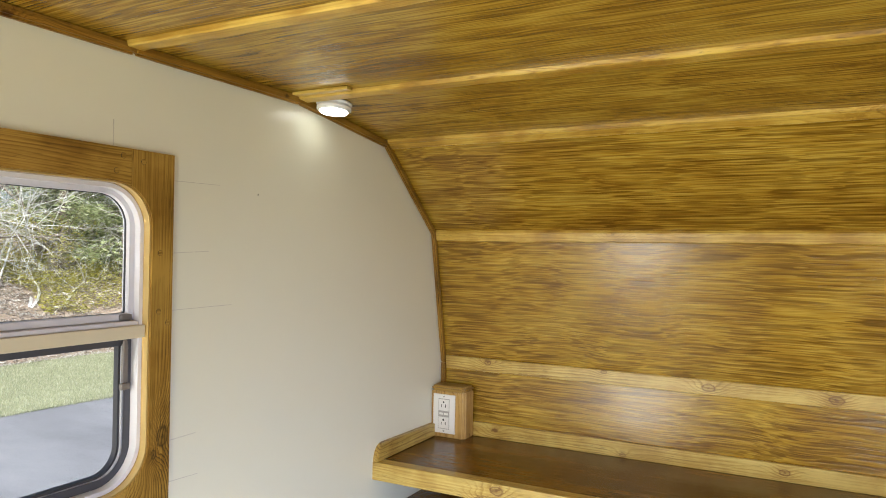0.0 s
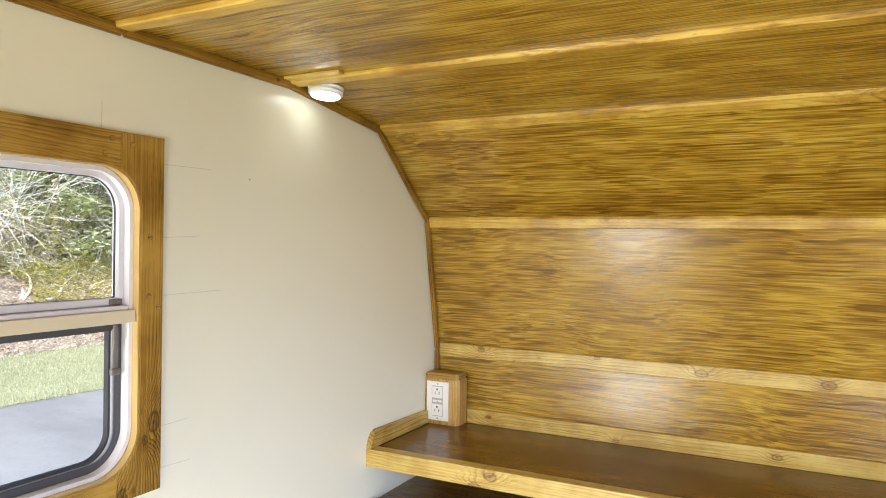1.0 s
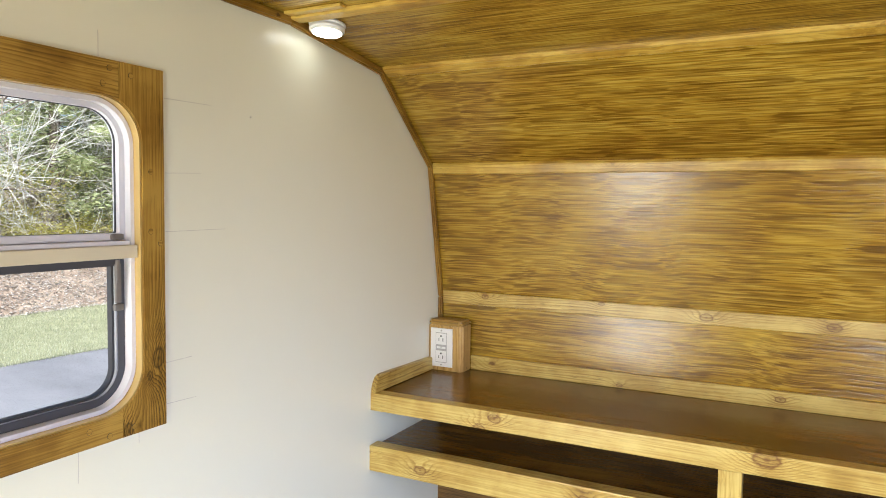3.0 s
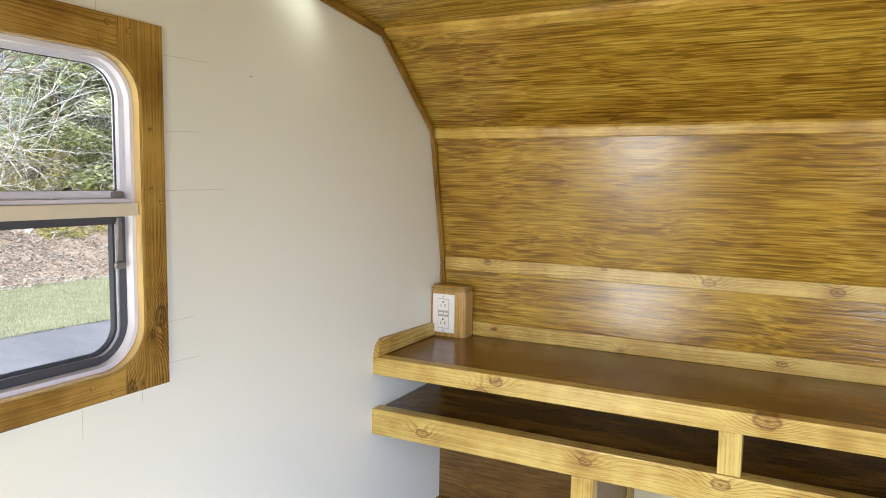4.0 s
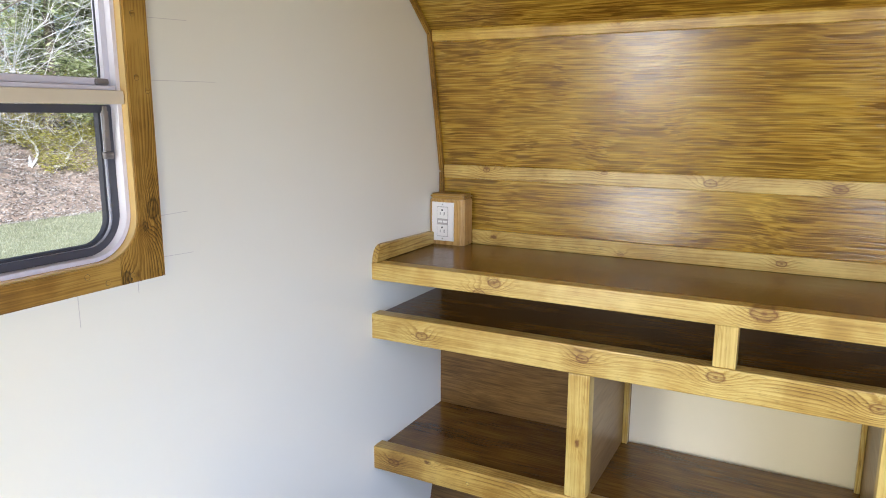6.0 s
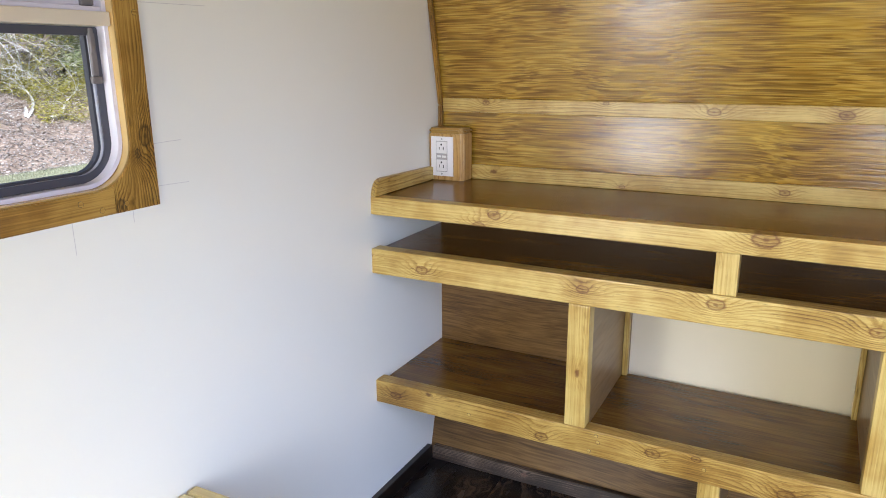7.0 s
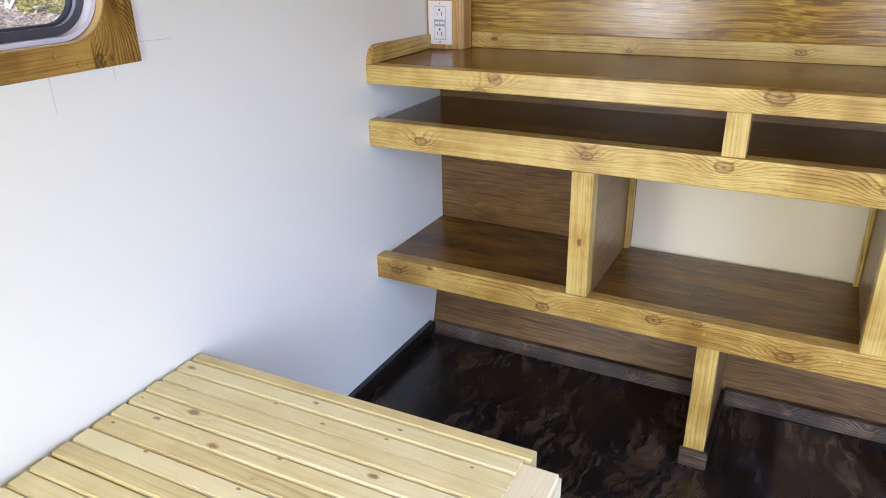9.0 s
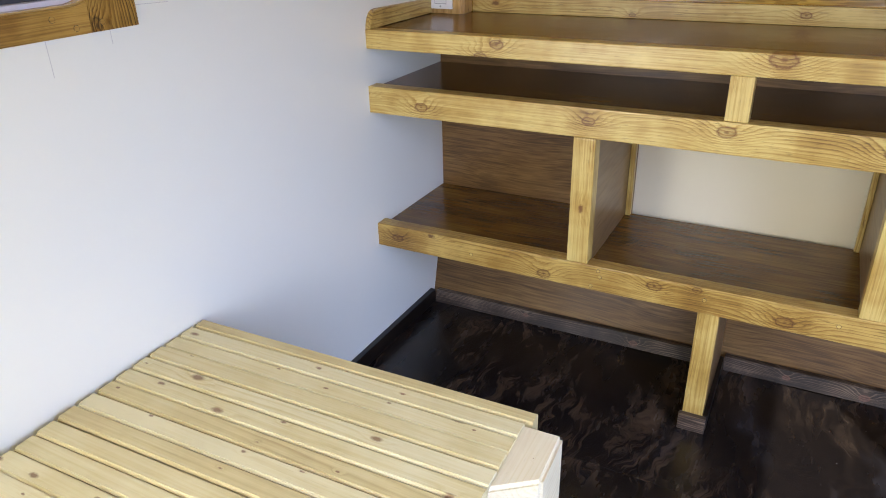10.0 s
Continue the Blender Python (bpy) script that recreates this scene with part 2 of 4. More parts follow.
# gold colour and gloss imitate light caught on the boards' cut edge
LIT_EDGE = painted("gold_lit_board_edge", (0.66, 0.47, 0.18), 0.25, vary=0.2, metal=0.5)
RUBBER = painted("dark_window_rubber", (0.035, 0.035, 0.04), 0.55, vary=0.2)
GREY_SASH = painted("grey_sash", (0.34, 0.34, 0.38), 0.4, vary=0.15)
DARK_SASH = painted("dark_sash", (0.055, 0.055, 0.065), 0.45, vary=0.2)
RUSTY = painted("rusty_hinge_metal", (0.19, 0.17, 0.155), 0.55, scale=90, relief=0.3, vary=0.5, metal=0.5)
PLASTIC = painted("white_outlet_plastic", (0.82, 0.80, 0.76), 0.3, vary=0.01)
INSERT_GAP = painted("grey_gap", (0.42, 0.40, 0.37), 0.5)
SLOT = painted("dark_slot", (0.03, 0.028, 0.025), 0.6)
STEEL = painted("screw_steel", (0.45, 0.43, 0.40), 0.35, metal=1.0)
PENCIL = painted("pencil_line", (0.56, 0.52, 0.44), 0.6)
LAMP_BODY = painted("white_lamp_body", (0.8, 0.8, 0.78), 0.35)
HIDDEN = painted("plain_interior_paint", (0.70, 0.68, 0.62), 0.5)


def floor_stain():
    """Near-black varnish over plywood, with brown figure, grey figure that also paints in sheen, specks and scratches.
    """
    g = Graph("black_varnished_plywood")
    p = g.place(3.0)
    warp = g.noise(p, (3, 2.0, 3), 4, 0.6)
    shift = g.add("ShaderNodeCombineXYZ", X=g.math("MULTIPLY", warp, 0.35), Y=g.math("MULTIPLY", warp, 0.2)).outputs[0]
    q = g.vec("ADD", p, shift)
    fig = g.noise(q, (46, 7.5, 8), 7, 0.72)
    band = g.ramp(fig, [(0.47, 0.0), (0.56, 0.5), (0.66, 1.0)])
    patch = g.ramp(g.noise(p, 2.6, 3), [(0.42, 0.04), (0.66, 0.9)])
    col = g.mix(g.math("MULTIPLY", band, patch), (0.010, 0.0075, 0.006), (0.115, 0.074, 0.042))
    # grey figure, lifted so that its colour imitates the floor's bluish sheen
    grey = g.ramp(g.noise(q, (9, 2.4, 8), 4, 0.6), [(0.56, 0.0), (0.74, 1.0)])
    col = g.mix(g.math("MULTIPLY", grey, 0.5), col, (0.06, 0.056, 0.058))
    cell = g.add("ShaderNodeTexVoronoi", Vector=p, Scale=34.0)
    pick = g.math("GREATER_THAN", g.add("ShaderNodeSeparateColor", Color=cell.outputs["Color"]).outputs[0], 0.8)
    dust = g.math("MULTIPLY", g.math("LESS_THAN", cell.outputs["Distance"], 0.035), pick)
    col = g.mix(dust, col, (0.5, 0.48, 0.44))
    g.bump(g.math("ADD", fig, g.noise(p, 90, 3)), 0.1, 0.002)
    rough = g.math("ADD", 0.15, g.math("MULTIPLY", g.noise(p, (14, 4, 8), 4, 0.6), 0.22))
    return g.done(col, rough, spec=0.45)


FLOOR = floor_stain()


def glass():
    g = Graph("window_glass")
    g.put(g.bsdf.inputs["Transmission Weight"], 1.0)
    g.put(g.bsdf.inputs["IOR"], 1.02)
    return g.done((0.97, 0.98, 0.98), 0.0)


GLASS = glass()


def glow(name, colour, strength):
    g = Graph(name)
    g.put(g.bsdf.inputs["Emission Color"], colour)
    g.put(g.bsdf.inputs["Emission Strength"], strength)
    return g.done((0.9, 0.9, 0.88), 0.4)


LENS = glow("lit_lamp_diffuser", (1.0, 0.96, 0.86), LENS_W)


# ---- mesh helpers ----
def box(x0, x1, y0, y1, z0, z1, bevel=0.0, segs=2, bm=None):
    """A block with softened edges."""
    bm = bm or bmesh.new()
    vs = [bm.verts.new((x, y, z)) for x in (x0, x1) for y in (y0, y1) for z in (z0, z1)]
    fs = [bm.faces.new([vs[i] for i in f]) for f in ((0, 1, 3, 2), (4, 6, 7, 5), (0, 4, 5, 1), (2, 3, 7, 6), (0, 2, 6, 4), (1, 5, 7, 3))]
    if bevel:
        bmesh.ops.bevel(bm, geom=list({e for f in fs for e in f.edges}), offset=bevel, segments=segs, affect="EDGES", profile=0.6)
    return bm


def prism(outer, holes, to3d, a, b):
    """A plate: an outline with holes in two dimensions, thick from a to b; to3d(u, v, depth) sets it in space."""
    from mathutils.geometry import tessellate_polygon
    loops = [outer, *holes]
    flat = [Vector((*uv, 0)) for loop in loops for uv in loop]
    bm = bmesh.new()
    front = [bm.verts.new(to3d(v.x, v.y, a)) for v in flat]
    back = [bm.verts.new(to3d(v.x, v.y, b)) for v in flat]
    for tri in tessellate_polygon([[Vector((*uv, 0)) for uv in loop] for loop in loops]):
        bm.faces.new([front[i] for i in tri])
        bm.faces.new([back[i] for i in reversed(tri)])
    n = 0
    for loop in loops:
        for i in range(len(loop)):
            j = (i + 1) % len(loop)
            bm.faces.new((front[n + i], front[n + j], back[n + j], back[n + i]))
        n += len(loop)
    bmesh.ops.recalc_face_normals(bm, faces=bm.faces)
    return bm


def rounded(u0, u1, v0, v1, r, n=10):
    """The outline of a rectangle with round corners."""
    pts = []
    for cu, cv, start in ((u1 - r, v1 - r, 0), (u0 + r, v1 - r, 90), (u0 + r, v0 + r, 180), (u1 - r, v0 + r, 270)):
        for k in range(n + 1):
            a = radians(start + 90 * k / n)
            pts.append((cu + r * math.cos(a), cv + r * math.sin(a)))
    return pts


def disc(centre, normal, radius, depth, sides=20, bevel=0.0, bm=None):
    """A short round thing that stands on a surface."""
    bm = bm or bmesh.new()
    m = Matrix.Translation(centre) @ Vector(normal).to_track_quat("Z", "Y").to_matrix().to_4x4()
    made = bmesh.ops.create_cone(bm, cap_ends=True, segments=sides, radius1=radius, radius2=radius, depth=depth, matrix=m)
    if bevel:
        edges = [e for e in {e for v in made["verts"] for e in v.link_edges} if not all(len(f.verts) == 4 for f in e.link_faces)]
        bmesh.ops.bevel(bm, geom=edges, offset=bevel, segments=3, affect="EDGES")
    return bm


def tube(points, radii, sides=5, bm=None):
    """A tapering stem through points."""
    bm = bm or bmesh.new()
    rings = []
    for i, p in enumerate(points):
        way = (Vector(points[min(i + 1, len(points) - 1)]) - Vector(points[max(i - 1, 0)])).normalized()
        turn = way.to_track_quat("Z", "Y").to_matrix()
        rings.append([bm.verts.new(Vector(p) + turn @ Vector((math.cos(a) * radii[i], math.sin(a) * radii[i], 0))) for a in (2 * math.pi * k / sides for k in range(sides))])
    for lo, hi in zip(rings, rings[1:]):
        for k in range(sides):
            bm.faces.new((lo[k], lo[(k + 1) % sides], hi[(k + 1) % sides], hi[k]))
    bm.faces.new(rings[-1])
    return bm


def mesh_of(name, bm, material, smooth=False):
    me = bpy.data.meshes.new(name)
    bm.to_mesh(me)
    bm.free()
    me.materials.append(material)
    if smooth:
        me.shade_smooth()
    return me


def root_place(ob):
    at = Vector((0, 0, 0))
    while ob:
        at, ob = at + ob.location, ob.parent
    return at


def part(name, bm, material, parent, label="", smooth=False):
    """One mesh under a thing or a part; the shape is given in the world's metres."""
    bm.transform(Matrix.Translation(-root_place(parent)))
    ob = new(name, mesh_of(name, bm, material, smooth))
    ob.parent = parent
    return tagged(ob, label)


def thing(name, at, label, category, group="", kind=""):
    ob = new(name)
    ob.location, ob.empty_display_size = at, 0.1
    return tagged(ob, label, category, group, kind)


def solid(name, bm, material, label="", category="", kind="", group="", smooth=False):
    return tagged(new(name, mesh_of(name, bm, material, smooth)), label, category, group, kind)


# ---- the caravan's shell ----
RIGHT, HIGH = 1.95, 1.768
# side outline of the inside: (y, z) from the rear along the ceiling and down the rounded front
PROFILE = [(REAR, HIGH), (-1.105, HIGH), (-0.69, HIGH), (-0.335, 1.724), (-0.065, 1.497), (0.013, 1.108), (0.013, 0.33), (-0.072, 0.0)]
T = 0.03
WIN = (-1.74, -1.073, 1.040, 1.541, 0.072)  # window opening: y, y, z, z, corner radius


def side(u, v, d):
    return (d, u, v)


outline = [(REAR - T, -0.02), (-0.04, -0.02), (0.10, 0.30), (0.10, 0.70), (0.05, 1.12), (-0.035, 1.525), (-0.31, 1.755), (-0.68, 1.792), (REAR - T, 1.792)]
solid("wall_west", prism(outline, [rounded(*WIN), [(-2.75, 0.12), (-2.09, 0.12), (-2.09, 1.62), (-2.75, 1.62)]], side, 0.0, -T), WHITE, "glossy white painted side wall with a window and an open doorway", "wall", "structure")
# unseen wall; the doorway is assumed, cut where the fill lamp stands
solid("wall_east", prism(outline, [[(-1.93, 0.12), (-1.27, 0.12), (-1.27, 1.62), (-1.93, 1.62)]], side, RIGHT, RIGHT + T), HIDDEN, "unseen plain painted side wall with a doorway added for the fill light", "wall", "structure")
# unseen rear wall; its opening is invented to hold the fill lamp
solid("wall_south", prism([(0, -0.02), (RIGHT, -0.02), (RIGHT, 1.79), (0, 1.79)], [[(1.21, 0.64), (1.79, 0.64), (1.79, 1.46), (1.21, 1.46)]], lambda u, v, d: (u, d, v), REAR, REAR - T), PLY, "golden stained plywood rear wall with an opening added for the fill light", "wall", "structure")


def sheet(a, b, x0=0.0, x1=RIGHT, thick=0.006, bm=None, gap=0.0006):
    """A plywood sheet between two points of the outline, its face towards the room."""
    bm = bm or bmesh.new()
    a, b = Vector((0, *a)), Vector((0, *b))
    way = (b - a).normalized()
    out = Vector((0, -way.z, way.y)) * -1
    if out.dot(Vector((0, -1.2, 0.9)) - (a + b) / 2) > 0:
        out = -out
    a, b = a + way * gap, b - way * gap
    vs = [bm.verts.new(q + Vector((x, 0, 0)) + out * d) for x in (x0, x1) for q in (a, b) for d in (0, thick)]
    for f in ((0, 1, 3, 2), (4, 6, 7, 5), (0, 4, 5, 1), (2, 3, 7, 6), (0, 2, 6, 4), (1, 5, 7, 3)):
        bm.faces.new([vs[i] for i in f])
    bmesh.ops.recalc_face_normals(bm, faces=bm.faces)
    return bm


bm = bmesh.new()
for a, b in zip(PROFILE[:3], PROFILE[1:4]):
    sheet(a, b, bm=bm)
solid("ceiling", bm, PLY, "golden brown varnished plywood ceiling sheets", "ceiling", "structure")

OPEN = (0.596, 1.146, 0.34, 0.60)  # hatch opening behind the lower shelf: x, x, z, z
north = thing("wall_north", (0.9, 0.013, 0), "rounded front wall of golden stained plywood sheets", "wall", kind="structure")
for a, b in (PROFILE[3:5], PROFILE[4:6]):
    part("panel", sheet(a, b), PLY, north)
part("panel", box(0, RIGHT, 0.013, 0.019, 0.872, 1.108), PLY, north)
# below the worktop: browner sheets whose colour also carries the shelves' shade
part("panel", prism([(0, 0.33), (RIGHT, 0.33), (RIGHT, 0.871), (0, 0.871)], [[(OPEN[0], OPEN[2]), (OPEN[1], OPEN[2]), (OPEN[1], OPEN[3]), (OPEN[0], OPEN[3])]], lambda u, v, d: (u, d, v), 0.013, 0.019), PLY_LOW, north, "browner plywood, darkened for the shade of the shelves")
part("panel", sheet(PROFILE[6], PROFILE[7]), PLY_LOW, north, "browner plywood, darkened for the shade of the shelves")
# outer skin that closes the body behind the plywood
skin = bmesh.new()
OUT = [(REAR - T, 1.792), (-0.68, 1.792), (-0.31, 1.755), (-0.035, 1.525), (0.05, 1.12), (0.10, 0.7), (0.10, 0.30), (-0.04, -0.02)]
for a, b in zip(OUT, OUT[1:]):
    sheet(a, b, -T, RIGHT + T, 0.008, skin, 0.0)
solid("body_skin", skin, HIDDEN, "plain outer skin of the caravan body", "wall", "structure")
for x0, x1, y0, y1 in ((-T, -0.001, REAR - T, -0.05), (RIGHT + 0.001, RIGHT + T, REAR - T, -0.05), (0, RIGHT, REAR - T, REAR - 0.001), (0, RIGHT, -0.08, -0.05)):
    solid("skirt", box(x0, x1, y0, y1, -0.63, -0.0305, 0.002), HIDDEN, "plain skirt panel that closes the body down to the ground", "wall", "structure")
solid("hatch_panel", box(OPEN[0] - 0.03, OPEN[1] + 0.03, 0.030, 0.040, OPEN[2] - 0.02, OPEN[3] + 0.02, 0.002), HATCH, "cream white painted hatch panel behind the lower shelf", "hatch", "structure")

# floor sheets with pale open joints
floor = thing("floor", (0.9, -1.5, 0), "black stained glossy plywood floor sheets", "floor", kind="structure")
for x0, x1, y0, y1 in ((0, 0.2605, -0.594, -0.06), (0.2615, RIGHT, -0.594, -0.06), (0, 1.22, -1.8, -0.596), (1.2215, RIGHT, -1.8, -0.596), (0, 0.9, REAR, -1.802), (0.9015, RIGHT, REAR, -1.802)):
    part("floor_sheet", box(x0, x1, y0, y1, -0.012, 0.0, 0.0007, 1), FLOOR, floor)
part("underlay", box(-T, RIGHT + T, REAR - T, -0.05, -0.03, -0.0125), HATCH, floor, "pale board under the floor sheets")

solid("baseboard", box(0.0, 0.018, -0.99, -0.09, 0, 0.045, 0.002), DARK_BOARD_Y, "black stained wooden baseboard along the white wall", "baseboard", "structure")


def base_north(x0, x1):
    bm = bmesh.new()
    prof = [(-0.094, 0.0), (-0.085, 0.040), (-0.065, 0.040), (-0.074, 0.0)]
    rows = [[bm.verts.new((x, y, z)) for y, z in prof] for x in (x0, x1)]
    for i in range(4):
        bm.faces.new((rows[0][i], rows[0][(i + 1) % 4], rows[1][(i + 1) % 4], rows[1][i]))
    bm.faces.new(rows[0]), bm.faces.new(rows[1])
    bmesh.ops.recalc_face_normals(bm, faces=bm.faces)
    bmesh.ops.bevel(bm, geom=bm.edges[:], offset=0.002, segments=2, affect="EDGES")
    return bm


for x0, x1 in ((0.018, 0.845), (0.905, RIGHT)):
    solid("baseboard", base_north(x0, x1), DARK_BOARD, "black stained pine baseboard with pale grain under the shelves", "baseboard", "structure")


# ---- battens and edge strips ----
def unit(a, b):
    v = Vector((b[0] - a[0], b[1] - a[1]))
    return v.normalized()


def batten(i, low=0.0, half=0.017, thick=0.009, x0=0.0135, x1=RIGHT):
    """A strip bent over the joint at point i of the outline, set a little towards the front by low."""
    a, c, b = (Vector(PROFILE[k]) for k in (i - 1, i, i + 1))
    w0, w1 = unit(a, c), unit(c, b)

    def inward(w):
        return Vector((w.y, -w.x)) if Vector((w.y, -w.x)).dot(Vector((-1.2, 0.9)) - c) > 0 else Vector((-w.y, w.x))

    n0, n1 = inward(w0), inward(w1)
    nm = (n0 + n1).normalized()
    steps = 90
    bm = bmesh.new()
    rows = []
    for k in range(steps + 1):
        x = x0 + (x1 - x0) * k / steps
        e0, e1, e2 = (0.0022 * noise.noise((x * 14, i * 5.3, q)) + 0.0014 * noise.noise((x * 45, i * 3.1, q)) for q in (0, 9, 21))
        h0, h1, th = half - low + e0, half + low + e1, thick + 0.5 * e2
        prof = [c - w0 * h0, c, c + w1 * h1, c + w1 * (h1 - 0.001) + n1 * (th - 0.0025), c + w1 * (h1 - 0.0035) + n1 * th, c + nm * th * 1.05, c - w0 * max(h0 - 0.003, 0.001) + n0 * th, c - w0 * max(h0 - 0.001, 0.0015) + n0 * (th - 0.0025)]
        rows.append([bm.verts.new((x, q.x, q.y)) for q in prof])
    m = len(rows[0])
    for lo, hi in zip(rows, rows[1:]):
        for k in range(m):
            bm.faces.new((lo[k], lo[(k + 1) % m], hi[(k + 1) % m], hi[k]))
    bm.faces.new(rows[0]), bm.faces.new(rows[-1])
    bmesh.ops.recalc_face_normals(bm, faces=bm.faces)
    return bm


for i, low in ((1, 0.0), (2, 0.007), (3, 0.007), (4, 0.011)):
    solid("trim", batten(i, low), SEAM, "knotty golden pine batten over a plywood joint", "batten", "structure", "ceiling battens")
solid("trim", box(0.0135, RIGHT, 0.003, 0.0128, 1.088, 1.126, 0.002), BATTEN, "knotty golden pine batten across the front wall", "batten", "structure", "ceiling battens")
solid("trim", box(0.02, 0.16, -0.729, -0.709, HIGH - 0.007, HIGH - 0.0005, 0.002), SEAM, "short pine strip beside the ceiling lamp", "batten", "structure")

strip = thing("edge_trim", (0.01, -0.9, HIGH), "dark stained pine strips along the joint of wall and ceiling", "trim", kind="structure")
for a, b in zip(PROFILE[:6], PROFILE[1:6] + [(0.013, 0.94)]):
    w = unit(a, b)
    n = Vector((w.y, -w.x))
    n = n if n.dot(Vector((-1.2, 0.9)) - Vector(a)) > 0 else -n
    a, b = Vector(a), Vector(b)
    bm = bmesh.new()
    wide, thick = 0.013, 0.019
    vs = [bm.verts.new((x, *(q + n * d))) for x in (0.0005, wide) for q in (a, b) for d in (0.0005, thick)]
    for f in ((0, 1, 3, 2), (4, 6, 7, 5), (0, 4, 5, 1), (2, 3, 7, 6), (0, 2, 6, 4), (1, 5, 7, 3)):
        bm.faces.new([vs[k] for k in f])
    bmesh.ops.recalc_face_normals(bm, faces=bm.faces)
    bmesh.ops.bevel(bm, geom=bm.edges[:], offset=0.004, segments=2, affect="EDGES")
    part("strip", bm, EDGE_TRIM, strip)

# ---- window ----
Y0, Y1, Z0, Z1, R = WIN
window = thing("window_1", (0, (Y0 + Y1) / 2, Z0), "caravan window with a fixed upper pane and an awning lower pane in a brown pine surround", "window", kind="structure")
FY0, FY1, FZ0, FZ1 = Y0 - 0.05, -1.028, 1.0, 1.595
SPLIT = -1.113
face = 0.019
ring_pts = rounded(Y0, Y1, Z0, Z1, R, 16)


def arc_right(top):
    """Points of the opening's right-hand corner, from the joint of the boards outwards."""
    pts = []
    cy, cz = Y1 - R, (Z1 - R if top else Z0 + R)
    for k in range(17):
        a = radians(90 - 90 * k / 16)
        y, z = cy + R * math.cos(a), cz + (R if top else -R) * math.sin(a)
        pts.append((y, z))
    return pts


def at_split(top):
    h = math.sqrt(R * R - (SPLIT - (Y1 - R)) ** 2)
    return (SPLIT, Z1 - R + h) if top else (SPLIT, Z0 + R - h)


hi = [at_split(True)] + [q for q in arc_right(True) if q[0] > SPLIT + 0.001]
lo = [at_split(False)] + [q for q in arc_right(False) if q[0] > SPLIT + 0.001]
stile = [(FY1, FZ0), (FY1, FZ1), (SPLIT, FZ1)] + hi + lo[::-1] + [(SPLIT, FZ0)]
rail_top = [(FY0, FZ1), (FY0, Z1)] + [q for q in arc_right(True) if q[0] < SPLIT - 0.001] + [at_split(True), (SPLIT - 0.0008, FZ1)]
rail_low = [(FY0, FZ0), (SPLIT - 0.0008, FZ0), at_split(False)] + [q for q in arc_right(False) if q[0] < SPLIT - 0.001][::-1] + [(FY0, Z0)]


def soft(bm, offset=0.0015):
    """Round the rim of a plate that faces the room."""
    top = max(v.co.x for v in bm.verts)
    edges = [e for e in bm.edges if all(abs(v.co.x - top) < 1e-5 for v in e.verts) and any(abs(f.normal.x) < 0.5 for f in e.link_faces)]
    bmesh.ops.bevel(bm, geom=edges, offset=offset, segments=2, affect="EDGES")
    return bm


right_stile = part("stile", soft(prism(stile, [], side, 0.0008, face)), FRAME_V, window, "brown stained pine board with a dark knot")
upper_rail = part("rail", soft(prism(rail_top, [], side, 0.0008, face)), FRAME_H, window, "brown stained pine board")
lower_rail = part("rail", soft(prism(rail_low, [], side, 0.0008, face)), FRAME_H, window, "brown stained pine board")
part("stile", box(0.0008, face, FY0 - 0.085, FY0 - 0.0008, FZ0, FZ1, 0.0015), FRAME_V, window, "brown stained pine board")
for board, spots in ((upper_rail, ((-1.130, 1.582), (-1.142, 1.557))), (right_stile, ((-1.092, 1.576), (-1.056, 1.427), (-1.057, 1.329), (-1.038, 1.309), (-1.094, 1.013))), (lower_rail, ((-1.174, 1.026), (-1.139, 1.010)))):
    for y, z in spots:
        bm = disc((face + 0.0002, y, z), (1, 0, 0), 0.0042, 0.0010, 16)
        part("plug", bm, PLUG, board)
        bm = prism([(y + 0.0047 * math.cos(a), z + 0.0047 * math.sin(a)) for a in [radians(22.5 * k) for k in range(16)]], [[(y + 0.0041 * math.cos(a), z + 0.0041 * math.sin(a)) for a in [radians(22.5 * k) for k in range(16)]]], side, face - 0.0004, face + 0.0004)
        part("plug_rim", bm, SLOT, board, "dark glue ring round a plug")


def ring(u0, u1, v0, v1, r, inset, a, b, n=14):
    """A frame of even width with round corners."""
    return prism(rounded(u0, u1, v0, v1, r, n), [rounded(u0 + inset, u1 - inset, v0 + inset, v1 - inset, max(r - inset, 0.004), n)], side, a, b)


BAR0, BAR1 = 1.287, 1.308
# thin ring added to show the wood edge as brightly lit
part("liner", ring(Y0 + 0.0003, Y1 - 0.0003, Z0 + 0.0003, Z1 - 0.0003, R, 0.0025, -0.012, face - 0.002), LIT_EDGE, window, "gold ring in place of the boards' lit glossy edge round the opening")
part("outer_frame", ring(Y0 + 0.003, Y1 - 0.003, Z0 + 0.003, Z1 - 0.003, R, 0.0070, -0.030, 0.003), ALU, window, "white painted aluminium frame")
part("crossbar", box(-0.034, 0.012, Y0 + 0.004, Y1 - 0.004, BAR0, BAR1, 0.002), CREAM, window, "cream painted crossbar")
part("crossbar_lip", box(-0.03, 0.004, Y0 + 0.012, Y1 - 0.012, BAR1 + 0.0002, BAR1 + 0.007, 0.0015), ALU, window)
U = (Y0 + 0.0103, Y1 - 0.0103, BAR1 + 0.008, Z1 - 0.0086)
D = (Y0 + 0.0103, Y1 - 0.0103, Z0 + 0.0103, BAR0 - 0.001)


